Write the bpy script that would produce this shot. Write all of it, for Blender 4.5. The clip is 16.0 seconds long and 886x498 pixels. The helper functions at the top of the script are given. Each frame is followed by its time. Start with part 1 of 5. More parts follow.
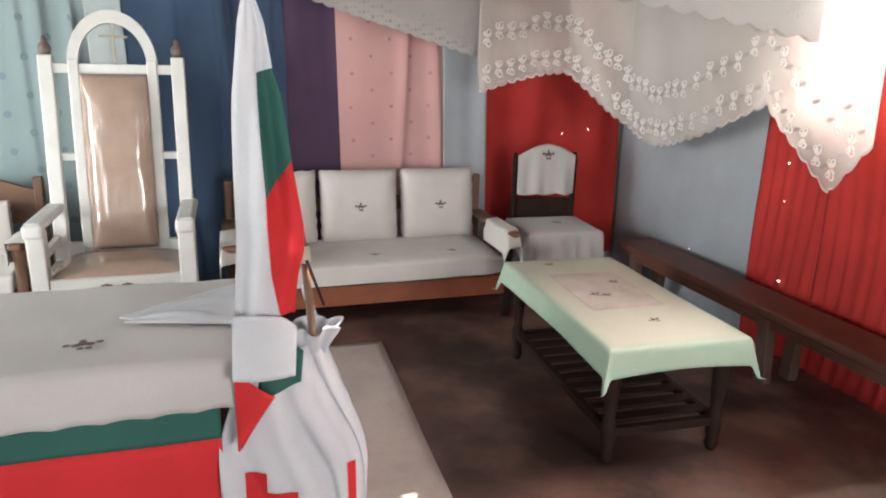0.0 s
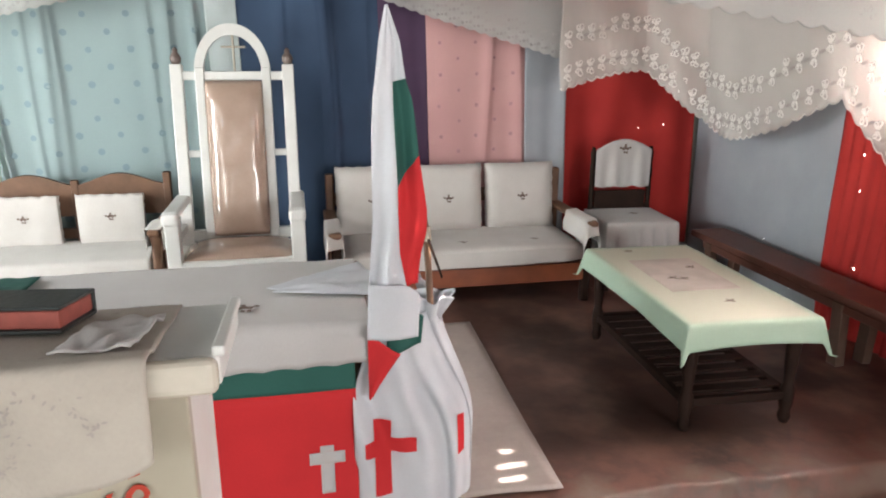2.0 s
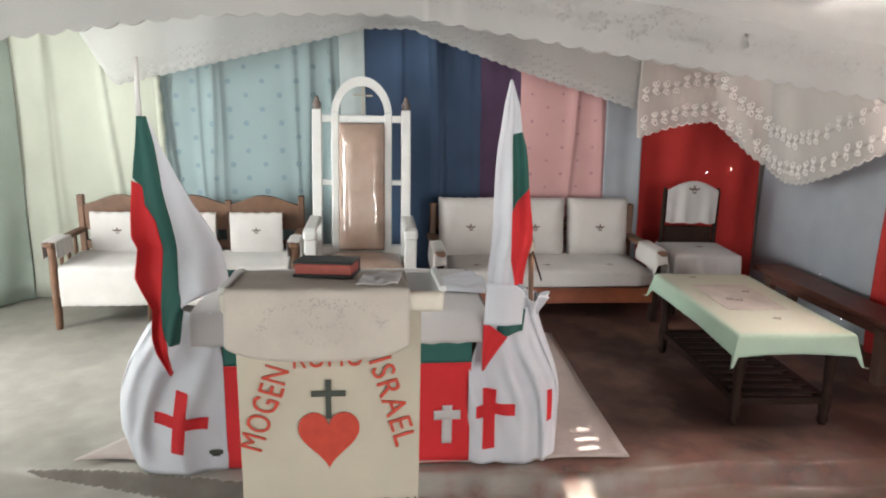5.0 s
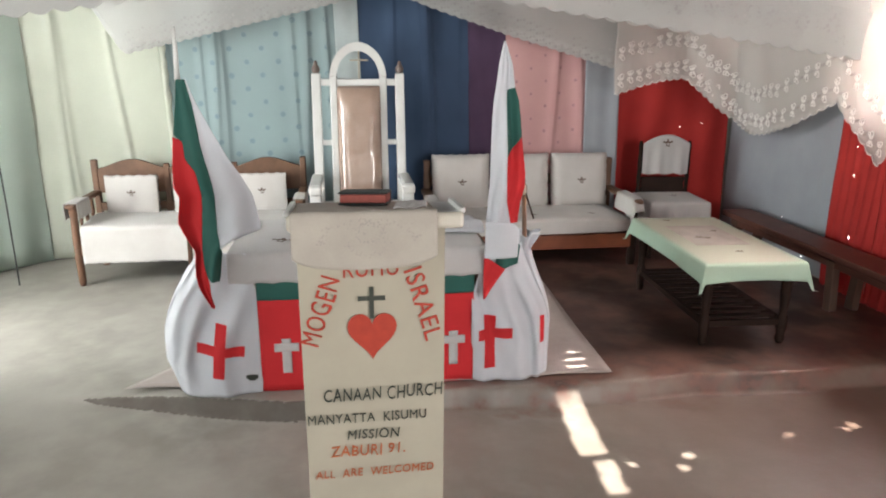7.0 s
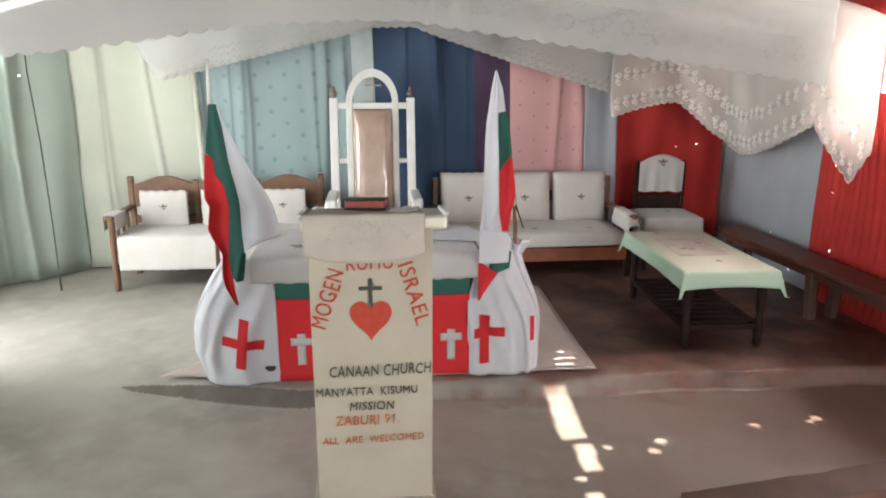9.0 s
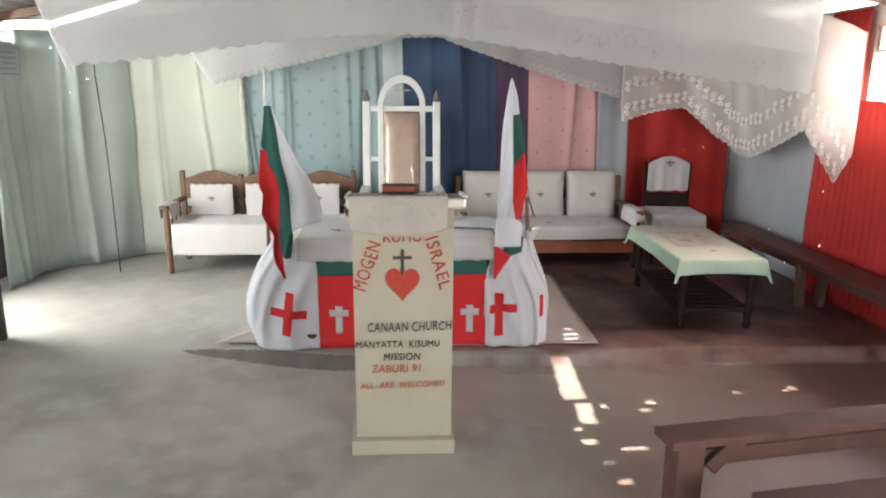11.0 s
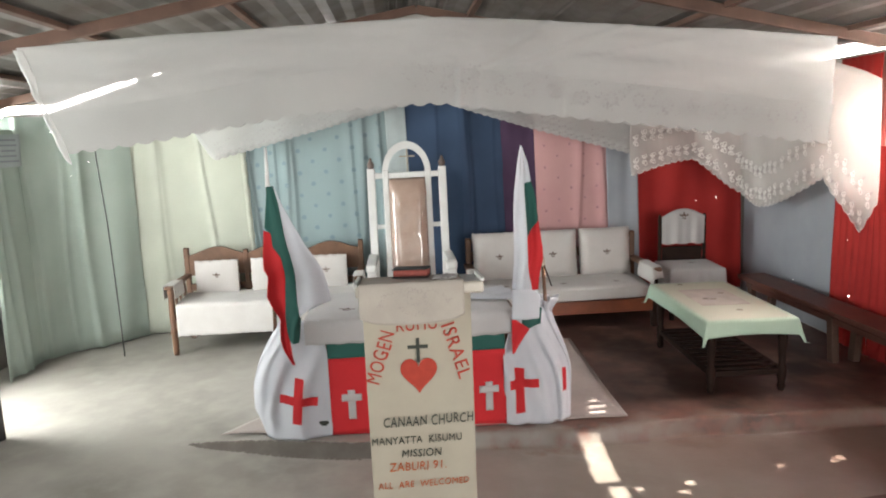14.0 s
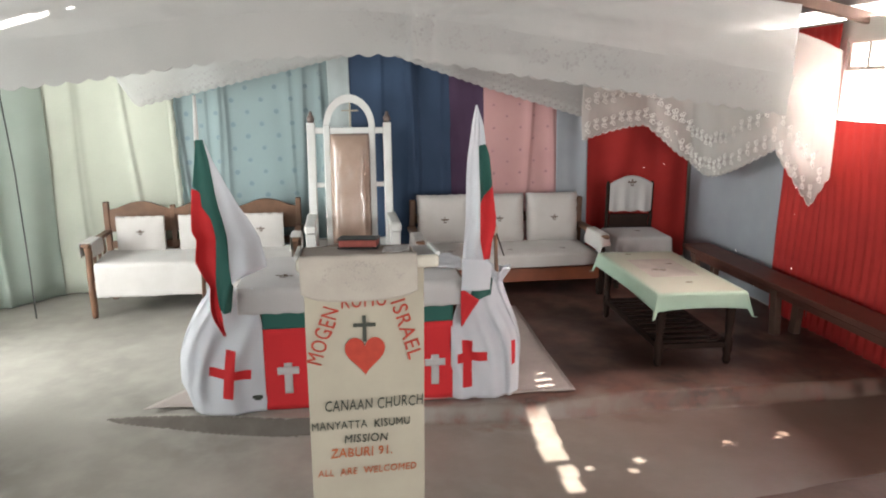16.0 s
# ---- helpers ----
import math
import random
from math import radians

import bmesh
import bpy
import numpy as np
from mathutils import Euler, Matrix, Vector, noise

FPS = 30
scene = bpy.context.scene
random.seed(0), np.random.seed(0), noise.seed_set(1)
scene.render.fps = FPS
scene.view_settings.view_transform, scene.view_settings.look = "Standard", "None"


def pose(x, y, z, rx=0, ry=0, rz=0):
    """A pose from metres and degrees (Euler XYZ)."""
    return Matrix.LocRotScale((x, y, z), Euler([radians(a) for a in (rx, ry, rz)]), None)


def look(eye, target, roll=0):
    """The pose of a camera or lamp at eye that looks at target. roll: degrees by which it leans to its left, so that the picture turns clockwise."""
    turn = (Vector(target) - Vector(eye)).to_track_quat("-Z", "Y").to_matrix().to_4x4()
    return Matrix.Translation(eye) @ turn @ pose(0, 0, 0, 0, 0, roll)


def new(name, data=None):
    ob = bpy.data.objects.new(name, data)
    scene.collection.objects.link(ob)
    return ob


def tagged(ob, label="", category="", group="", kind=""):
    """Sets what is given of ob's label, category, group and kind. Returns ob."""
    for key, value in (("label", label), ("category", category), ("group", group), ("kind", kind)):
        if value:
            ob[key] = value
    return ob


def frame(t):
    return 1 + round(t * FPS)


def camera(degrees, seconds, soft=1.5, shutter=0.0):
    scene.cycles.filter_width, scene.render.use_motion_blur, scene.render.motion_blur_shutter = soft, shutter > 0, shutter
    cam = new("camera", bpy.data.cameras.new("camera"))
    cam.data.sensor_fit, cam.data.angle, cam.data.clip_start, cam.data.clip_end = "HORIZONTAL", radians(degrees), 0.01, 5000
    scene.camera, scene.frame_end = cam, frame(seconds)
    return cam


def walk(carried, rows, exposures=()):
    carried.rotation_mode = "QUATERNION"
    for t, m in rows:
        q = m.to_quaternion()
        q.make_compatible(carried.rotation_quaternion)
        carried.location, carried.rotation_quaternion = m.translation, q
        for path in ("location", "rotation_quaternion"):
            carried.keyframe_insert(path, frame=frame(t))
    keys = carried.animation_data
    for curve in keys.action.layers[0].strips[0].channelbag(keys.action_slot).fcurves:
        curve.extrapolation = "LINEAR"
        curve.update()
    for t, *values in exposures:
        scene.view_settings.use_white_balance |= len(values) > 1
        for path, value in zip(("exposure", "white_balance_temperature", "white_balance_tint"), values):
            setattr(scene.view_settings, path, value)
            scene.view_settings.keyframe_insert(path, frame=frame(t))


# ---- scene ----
cam = camera(65.6, 16.0, 2.0)
PATH = [
    (0, (0.64, -0.652, 1.697), (1.216, 1.189, 1.168), 1.4),
    (0.5, (0.646, -0.773, 1.68), (1.136, 1.077, 1.1), -0.1),
    (1, (0.622, -0.864, 1.689), (1.006, 1.014, 1.118), 0.8),
    (1.5, (0.536, -0.893, 1.71), (0.862, 1.009, 1.186), -0.5),
    (2, (0.42, -0.95, 1.739), (0.814, 0.934, 1.195), 0.2),
    (2.5, (0.351, -1.048, 1.755), (0.763, 0.841, 1.242), 0.4),
    (3, (0.306, -1.113, 1.808), (0.721, 0.785, 1.331), 2.2),
    (3.5, (0.32, -1.233, 1.81), (0.602, 0.685, 1.318), 1.6),
    (4, (0.292, -1.293, 1.804), (0.431, 0.633, 1.282), 1.2),
    (4.2, (0.223, -1.399, 1.837), (0.405, 0.533, 1.354), 2.0),
    (6.3, (0.057, -1.916, 1.827), (0.253, 0.025, 1.386), -0.5),
    (6.5, (0.027, -1.97, 1.827), (0.227, -0.034, 1.365), -1.0),
    (7, (-0.052, -2.135, 1.81), (0.205, -0.226, 1.272), 0.2),
    (7.5, (-0.051, -2.311, 1.839), (0.138, -0.384, 1.338), -0.6),
    (8, (0.015, -2.42, 1.834), (0.16, -0.494, 1.314), 0.0),
    (8.5, (0.044, -2.513, 1.837), (0.206, -0.582, 1.341), -0.3),
    (9, (0.02, -2.569, 1.836), (0.218, -0.637, 1.357), 0.1),
    (9.2, (0.004, -2.614, 1.843), (0.183, -0.682, 1.356), -0.0),
    (11.3, (-0.024, -3.171, 1.852), (0.102, -1.228, 1.395), 0.3),
    (11.5, (-0.019, -3.162, 1.856), (0.111, -1.213, 1.43), -0.2),
    (12, (-0.024, -3.157, 1.856), (0.106, -1.2, 1.468), 0.1),
    (12.5, (-0.025, -3.149, 1.873), (-0.023, -1.182, 1.514), -1.0),
    (13, (-0.018, -3.108, 1.903), (0.044, -1.141, 1.546), -2.0),
    (13.5, (-0.026, -3.045, 1.938), (0.141, -1.083, 1.587), -1.0),
    (14, (-0.041, -2.927, 1.961), (0.074, -0.957, 1.637), -2.4),
    (14.5, (-0.059, -2.878, 1.969), (0.188, -0.927, 1.606), -1.2),
    (15, (-0.068, -2.829, 1.978), (0.145, -0.874, 1.612), -0.6),
    (15.5, (-0.087, -2.783, 1.991), (0.121, -0.831, 1.608), -1.3),
    (16, (-0.082, -2.639, 1.97), (0.211, -0.713, 1.518), 0.0),
]
walk(cam, [(t, look(eye, target, roll)) for t, eye, target, roll in PATH], [(0.0, 2.22), (2.5, 2.18), (4.0, 2.07), (6.5, 1.99), (9.0, 1.99), (12.5, 1.93), (16.0, 1.93)])

# ---- light ----
world = bpy.data.worlds.new("sky")
scene.world = world
world.use_nodes = True
wn = world.node_tree.nodes
sky = wn.new("ShaderNodeTexSky")
sky.sky_type = "NISHITA"
sky.sun_disc = False
sky.sun_elevation = radians(62)
sky.sun_rotation = radians(230)
wn["Background"].inputs["Strength"].default_value = 0.06
world.node_tree.links.new(sky.outputs[0], wn["Background"].inputs["Color"])

SUN = Vector((-0.30, -0.25, 0.92)).normalized()   # towards the sun
sun = new("sun", bpy.data.lights.new("sun", "SUN"))
sun.data.energy, sun.data.angle, sun.data.color = 5.0, radians(0.5), (1.0, 0.95, 0.86)
sun.matrix_world = look(SUN * 20, (0, 0, 0))


def opening_light(name, eye, target, w, h, power, color=(1, 0.985, 0.965)):
    """A daylight or fill lamp at an opening of the walls."""
    lamp = bpy.data.lights.new(name, "AREA")
    lamp.shape, lamp.size, lamp.size_y, lamp.energy, lamp.color = "RECTANGLE", w, h, power, color
    ob = new(name, lamp)
    ob.matrix_world = look(eye, target)
    return ob


opening_light("daylight_door", (-3.78, 1.85, 1.15), (-1.0, 2.3, 0.0), 0.85, 2.0, 47.0, (0.965, 1.0, 0.98))
opening_light("daylight_window_right", (4.25, 1.45, 2.75), (2.4, 1.2, 0.2), 1.3, 0.7, 155.0, (1.0, 0.925, 0.89))
# fill light added in unseen hall openings, aimed towards the platform
opening_light("daylight_hall_back", (0.0, -8.95, 1.7), (0, 3, 1.2), 3.2, 1.8, 17.0)
opening_light("daylight_hall_left", (-3.78, -4.5, 1.6), (2.4, 3.2, 0.9), 2.4, 1.2, 32.0, (0.97, 1.0, 0.985))
opening_light("daylight_hall_right", (3.6, -4.5, 1.6), (1.3, 1.66, 1.9), 2.4, 1.2, 64.0)
opening_light("daylight_eave_left", (-3.72, 0.6, 2.37), (-1.2, 0.6, 0.9), 6.6, 0.08, 36.0, (0.965, 1.0, 0.985))
opening_light("daylight_eave_right", (3.72, 0.6, 2.49), (1.0, 0.6, 0.9), 6.6, 0.06, 20.0, (1.0, 0.94, 0.91))

# ---- materials ----
def material(name, base, rough=0.8, metal=0.0, dark=None, scale=6.0, fine=90.0, bump=0.15, sheen=0.0, weave=0.0, clear=0.0, trans=0.0, spread=0.5, sheer=0.0, spec=0.4, speck_amount=0.1):
    """Base colour that wanders to `dark` in two sizes of stain, with grain, relief, and thin cloth that lets light through."""
    m = bpy.data.materials.new(name)
    m.use_nodes = True
    nt = m.node_tree
    nodes, link = nt.nodes, nt.links.new
    bsdf = nodes["Principled BSDF"]
    co = nodes.new("ShaderNodeTexCoord")
    if dark is None:
        dark = tuple(c * 0.72 for c in base)
    big = nodes.new("ShaderNodeTexNoise")
    big.inputs["Scale"].default_value, big.inputs["Detail"].default_value = scale, 6
    grain = nodes.new("ShaderNodeTexNoise")
    grain.inputs["Scale"].default_value, grain.inputs["Detail"].default_value = fine, 3
    link(co.outputs["Object"], big.inputs["Vector"])
    link(co.outputs["Object"], grain.inputs["Vector"])
    ramp = nodes.new("ShaderNodeMapRange")
    ramp.inputs[1].default_value, ramp.inputs[2].default_value = 0.5 - spread * 0.5, 0.5 + spread * 0.5
    link(big.outputs["Fac"], ramp.inputs[0])
    mix = nodes.new("ShaderNodeMix")
    mix.data_type = "RGBA"
    mix.inputs[6].default_value, mix.inputs[7].default_value = (*dark, 1), (*base, 1)
    link(ramp.outputs[0], mix.inputs[0])
    speck = nodes.new("ShaderNodeMix")
    speck.data_type, speck.blend_type = "RGBA", "MULTIPLY"
    speck.inputs[0].default_value = speck_amount
    link(mix.outputs[2], speck.inputs[6])
    link(grain.outputs["Fac"], speck.inputs[7])
    gain = nodes.new("ShaderNodeMix")
    gain.data_type, gain.blend_type = "RGBA", "MULTIPLY"
    gain.inputs[0].default_value = 1.0
    gain.inputs[7].default_value = (1 + 0.5 * speck_amount,) * 3 + (1,)
    link(speck.outputs[2], gain.inputs[6])
    colour = gain.outputs[2]
    link(colour, bsdf.inputs["Base Color"])
    bsdf.inputs["Roughness"].default_value = rough
    bsdf.inputs["Metallic"].default_value = metal
    bsdf.inputs["Specular IOR Level"].default_value = spec
    bsdf.inputs["Coat Weight"].default_value = clear
    bsdf.inputs["Coat Roughness"].default_value = 0.12
    bsdf.inputs["Sheen Weight"].default_value = sheen
    height = grain.outputs["Fac"]
    if weave:
        wave = nodes.new("ShaderNodeTexWave")
        wave.inputs["Scale"].default_value = weave
        link(co.outputs["Object"], wave.inputs["Vector"])
        add = nodes.new("ShaderNodeMath")
        link(wave.outputs["Fac"], add.inputs[0])
        link(grain.outputs["Fac"], add.inputs[1])
        height = add.outputs[0]
    bp = nodes.new("ShaderNodeBump")
    bp.inputs["Strength"].default_value, bp.inputs["Distance"].default_value = bump, 0.004
    link(height, bp.inputs["Height"])
    link(bp.outputs[0], bsdf.inputs["Normal"])
    out = nodes["Material Output"]
    shader = bsdf.outputs[0]
    if trans:
        tl = nodes.new("ShaderNodeBsdfTranslucent")
        link(colour, tl.inputs["Color"])
        ms = nodes.new("ShaderNodeMixShader")
        ms.inputs[0].default_value = trans
        link(shader, ms.inputs[1])
        link(tl.outputs[0], ms.inputs[2])
        shader = ms.outputs[0]
    if sheer:
        tp = nodes.new("ShaderNodeBsdfTransparent")
        ms = nodes.new("ShaderNodeMixShader")
        ms.inputs[0].default_value = sheer
        link(shader, ms.inputs[1])
        link(tp.outputs[0], ms.inputs[2])
        shader = ms.outputs[0]
    link(shader, out.inputs["Surface"])
    return m


WHITE = material("white_cotton", (0.52, 0.50, 0.49), 0.9, dark=(0.445, 0.425, 0.415), scale=3, fine=160, bump=0.25, sheen=0.2, trans=0.12)
CUSHION = material("white_quilt", (0.53, 0.505, 0.48), 0.95, dark=(0.455, 0.425, 0.40), scale=5, fine=120, bump=0.5, sheen=0.2)
LINEN = material("pale_linen", (0.395, 0.355, 0.308), 0.9, dark=(0.335, 0.298, 0.26), scale=9, fine=140, bump=0.3)
SHEET = material("white_sheer_sheet", (0.655, 0.65, 0.63), 0.9, dark=(0.59, 0.585, 0.565), scale=2.2, fine=150, bump=0.2, trans=0.42, sheer=0.35)
NET = material("fine_net", (0.74, 0.69, 0.65), 0.9, dark=(0.68, 0.63, 0.59), scale=3, fine=200, bump=0.1, trans=0.22, sheer=0.40)
LACE = material("lace_thread", (0.84, 0.82, 0.79), 0.85, dark=(0.78, 0.76, 0.72), scale=14, fine=220, bump=0.3, trans=0.35, sheer=0.05)
HEM = material("grey_hem_thread", (0.45, 0.435, 0.425), 0.9, scale=14, fine=200, trans=0.3)
EMBROIDERY = material("dark_thread", (0.16, 0.11, 0.09), 0.9, scale=30, bump=0.4)
TEAL = material("teal_cotton", (0.29, 0.37, 0.375), 0.9, dark=(0.26, 0.335, 0.34), scale=2.5, fine=140, bump=0.2, trans=0.15)
TEALDOT = material("teal_print", (0.205, 0.285, 0.31), 0.9, dark=(0.185, 0.26, 0.285), scale=20)
PALE = material("pale_blue_cotton", (0.55, 0.62, 0.62), 0.9, scale=3, fine=140, trans=0.2)
CREAM = material("cream_cotton", (0.55, 0.572, 0.48), 0.9, dark=(0.48, 0.50, 0.42), scale=2.2, fine=140, bump=0.2, trans=0.2)
MINT = material("mint_cotton", (0.47, 0.548, 0.485), 0.9, dark=(0.39, 0.465, 0.41), scale=2.2, fine=140, bump=0.2, trans=0.2)
BLUE = material("navy_cotton", (0.043, 0.076, 0.138), 0.85, dark=(0.032, 0.058, 0.108), scale=3, fine=140, bump=0.2)
PURPLE = material("purple_cotton", (0.075, 0.042, 0.085), 0.85, dark=(0.058, 0.03, 0.065), scale=3, fine=140, bump=0.2)
PINK = material("pink_cotton", (0.57, 0.335, 0.325), 0.9, dark=(0.50, 0.28, 0.28), scale=2.5, fine=140, bump=0.2, trans=0.1)
PINKDOT = material("pink_print", (0.44, 0.24, 0.27), 0.9, scale=20)
GREYBLUE = material("grey_blue_cotton", (0.36, 0.38, 0.41), 0.9, dark=(0.29, 0.31, 0.34), scale=2.5, fine=140, bump=0.2, trans=0.08)
RED = material("red_cotton", (0.48, 0.032, 0.026), 0.85, dark=(0.34, 0.019, 0.017), scale=2.5, fine=140, bump=0.2, trans=0.12)
FLAGRED = material("flag_red", (0.62, 0.025, 0.03), 0.8, dark=(0.52, 0.02, 0.024), scale=4, fine=140, bump=0.15, trans=0.15)
FLAGGREEN = material("flag_green", (0.024, 0.105, 0.085), 0.8, dark=(0.018, 0.085, 0.070), scale=4, fine=140, bump=0.15, trans=0.1)
SATIN = material("white_satin", (0.63, 0.64, 0.67), 0.55, dark=(0.55, 0.56, 0.60), scale=3, fine=140, bump=0.1, trans=0.15)
GREENCLOTH = material("pale_green_cloth", (0.38, 0.50, 0.39), 0.9, dark=(0.33, 0.44, 0.34), scale=4, fine=140, bump=0.3, trans=0.1)
DOILY = material("pink_cream_cloth", (0.54, 0.46, 0.41), 0.9, scale=8, fine=140, bump=0.3)
PAINT = material("white_gloss_paint", (0.64, 0.64, 0.62), 0.35, dark=(0.57, 0.565, 0.54), scale=7, fine=60, bump=0.06, speck_amount=0.05)
GLOSSCREAM = material("glossy_cream_enamel", (0.50, 0.46, 0.39), 0.22, dark=(0.43, 0.39, 0.32), scale=14, fine=50, bump=0.2, clear=0.5)
CREAMPAINT = material("cream_gloss_paint", (0.395, 0.355, 0.28), 0.45, dark=(0.335, 0.298, 0.235), scale=4, fine=50, bump=0.06, speck_amount=0.05)
VINYL = material("tan_vinyl", (0.41, 0.30, 0.24), 0.2, dark=(0.33, 0.23, 0.18), scale=8, fine=45, bump=0.12, clear=0.6)
WOOD = material("brown_wood", (0.175, 0.090, 0.052), 0.5, dark=(0.10, 0.052, 0.030), scale=9, fine=50, bump=0.2)
REDWOOD = material("red_brown_wood", (0.24, 0.070, 0.030), 0.4, dark=(0.15, 0.042, 0.02), scale=6, fine=50, bump=0.15)
DARKWOOD = material("dark_wood", (0.027, 0.014, 0.010), 0.65, dark=(0.016, 0.009, 0.007), scale=9, fine=50, bump=0.2, spec=0.10)
BENCHWOOD = material("stained_bench_wood", (0.125, 0.046, 0.031), 0.5, dark=(0.075, 0.027, 0.019), scale=6, fine=45, bump=0.25)
RAWWOOD = material("raw_timber", (0.13, 0.072, 0.050), 0.75, dark=(0.07, 0.038, 0.027), scale=5, fine=40, bump=0.3)
IRON = material("weathered_iron", (0.22, 0.21, 0.20), 0.5, 0.5, dark=(0.10, 0.075, 0.06), scale=2.5, fine=40, bump=0.15)
DOORIRON = material("dark_iron", (0.10, 0.095, 0.095), 0.55, 0.3, dark=(0.05, 0.042, 0.04), scale=2.5, fine=40, bump=0.15)
PLASTER = material("grey_plaster", (0.42, 0.40, 0.37), 0.9, dark=(0.30, 0.28, 0.25), scale=1.6, fine=60, bump=0.3)
BLOCK = material("breeze_block", (0.45, 0.40, 0.36), 0.9, scale=8, fine=60, bump=0.4)
CABLE = material("black_cable", (0.03, 0.03, 0.03), 0.6)
GOLD = material("dull_grey_brown_paint", (0.17, 0.13, 0.115), 0.4, 0.1, scale=20)
LEATHER = material("dark_leather", (0.020, 0.026, 0.026), 0.55, scale=20, fine=90, bump=0.3)
PAGES = material("red_page_edge", (0.26, 0.06, 0.045), 0.7, scale=40)
INKRED = material("red_sign_paint", (0.42, 0.045, 0.022), 0.6, dark=(0.30, 0.03, 0.016), scale=20)
INKBROWN = material("orange_sign_paint", (0.46, 0.12, 0.04), 0.6, dark=(0.32, 0.07, 0.025), scale=20)
INKDARK = material("dark_sign_paint", (0.040, 0.045, 0.035), 0.6, scale=20)
MAT = material("pale_floor_mat", (0.40, 0.34, 0.31), 0.3, dark=(0.31, 0.26, 0.235), scale=5, fine=40, bump=0.2)


def floor_material():
    """Screeded cement: grey on the nave, worn dark red with shade put into its tone on one half of the platform."""
    m = bpy.data.materials.new("worn_cement_floor")
    m.use_nodes = True
    nt = m.node_tree
    nodes, link = nt.nodes, nt.links.new
    bsdf = nodes["Principled BSDF"]
    co = nodes.new("ShaderNodeTexCoord")
    def noise_of(scale, detail=6):
        n = nodes.new("ShaderNodeTexNoise")
        n.inputs["Scale"].default_value, n.inputs["Detail"].default_value = scale, detail
        link(co.outputs["Object"], n.inputs["Vector"])
        return n.outputs["Fac"]
    def math_of(op, a, b):
        n = nodes.new("ShaderNodeMath")
        n.operation = op
        for i, v in enumerate((a, b)):
            if isinstance(v, (int, float)):
                n.inputs[i].default_value = v
            else:
                link(v, n.inputs[i])
        return n.outputs[0]
    def range_of(v, a, b):
        n = nodes.new("ShaderNodeMapRange")
        n.inputs[1].default_value, n.inputs[2].default_value = a, b
        link(v, n.inputs[0])
        return n.outputs[0]
    def mix_of(f, a, b):
        n = nodes.new("ShaderNodeMix")
        n.data_type = "RGBA"
        link(f, n.inputs[0])
        for i, v in ((6, a), (7, b)):
            if isinstance(v, tuple):
                n.inputs[i].default_value = (*v, 1)
            else:
                link(v, n.inputs[i])
        return n.outputs[2]
    sep = nodes.new("ShaderNodeSeparateXYZ")
    link(co.outputs["Object"], sep.inputs[0])
    big, mid, fine = noise_of(1.3), noise_of(5.5), noise_of(70, 3)
    cement = mix_of(range_of(big, 0.35, 0.65), (0.205, 0.187, 0.163), (0.30, 0.277, 0.245))
    cement = mix_of(range_of(mid, 0.40, 0.75), cement, (0.34, 0.318, 0.282))
    # the cement turns browner and darker towards the right, with a noisy edge
    browning = math_of("ADD", sep.outputs[0], math_of("MULTIPLY", math_of("SUBTRACT", big, 0.5), 3.0))
    cement = mix_of(range_of(browning, 0.0, 2.1), cement, (0.165, 0.110, 0.085))
    # red-brown floor; the shade under the low table is put into this tone
    dark_half = mix_of(range_of(big, 0.3, 0.7), (0.036, 0.022, 0.017), (0.125, 0.058, 0.044))
    dark_half = mix_of(math_of("MULTIPLY", range_of(noise_of(3.2, 10), 0.48, 0.72), 0.7), dark_half, (0.24, 0.130, 0.100))
    front = range_of(math_of("ADD", sep.outputs[1], math_of("MULTIPLY", math_of("SUBTRACT", noise_of(7, 9), 0.5), 0.5)), 1.55, 1.15)
    dark_half = mix_of(math_of("MULTIPLY", front, range_of(noise_of(11, 8), 0.42, 0.60)), dark_half, (0.165, 0.078, 0.058))
    wobble = math_of("MULTIPLY", math_of("SUBTRACT", mid, 0.5), 0.9)
    half_mask = math_of("MULTIPLY", range_of(math_of("ADD", sep.outputs[0], wobble), 0.35, 0.75), range_of(math_of("ADD", sep.outputs[1], wobble), 1.05, 1.25))
    link(mix_of(half_mask, cement, dark_half), bsdf.inputs["Base Color"])
    rough = math_of("ADD", math_of("MULTIPLY", mid, 0.30), 0.30)
    link(rough, bsdf.inputs["Roughness"])
    bp = nodes.new("ShaderNodeBump")
    bp.inputs["Strength"].default_value, bp.inputs["Distance"].default_value = 0.25, 0.006
    link(math_of("ADD", math_of("MULTIPLY", fine, 0.3), noise_of(18, 4)), bp.inputs["Height"])
    link(bp.outputs[0], bsdf.inputs["Normal"])
    return m


FLOOR = floor_material()

# ---- mesh helpers ----
def part(name, bm, mat, parent=None, label=""):
    """Links a bmesh as one mesh object under a thing or part."""
    me = bpy.data.meshes.new(name)
    bm.to_mesh(me)
    bm.free()
    me.materials.append(mat)
    ob = new(name, me)
    if parent is not None:
        ob.parent = parent
    if label:
        ob["label"] = label
    return ob


def thing(name, at=(0, 0, 0), label="", category="", group="", turn=0):
    ob = new(name)
    ob.empty_display_size = 0.1
    ob.matrix_basis = pose(*at, 0, 0, turn)
    return tagged(ob, label, category, group)


def smooth(ob, on=True):
    for p in ob.data.polygons:
        p.use_smooth = on
    return ob


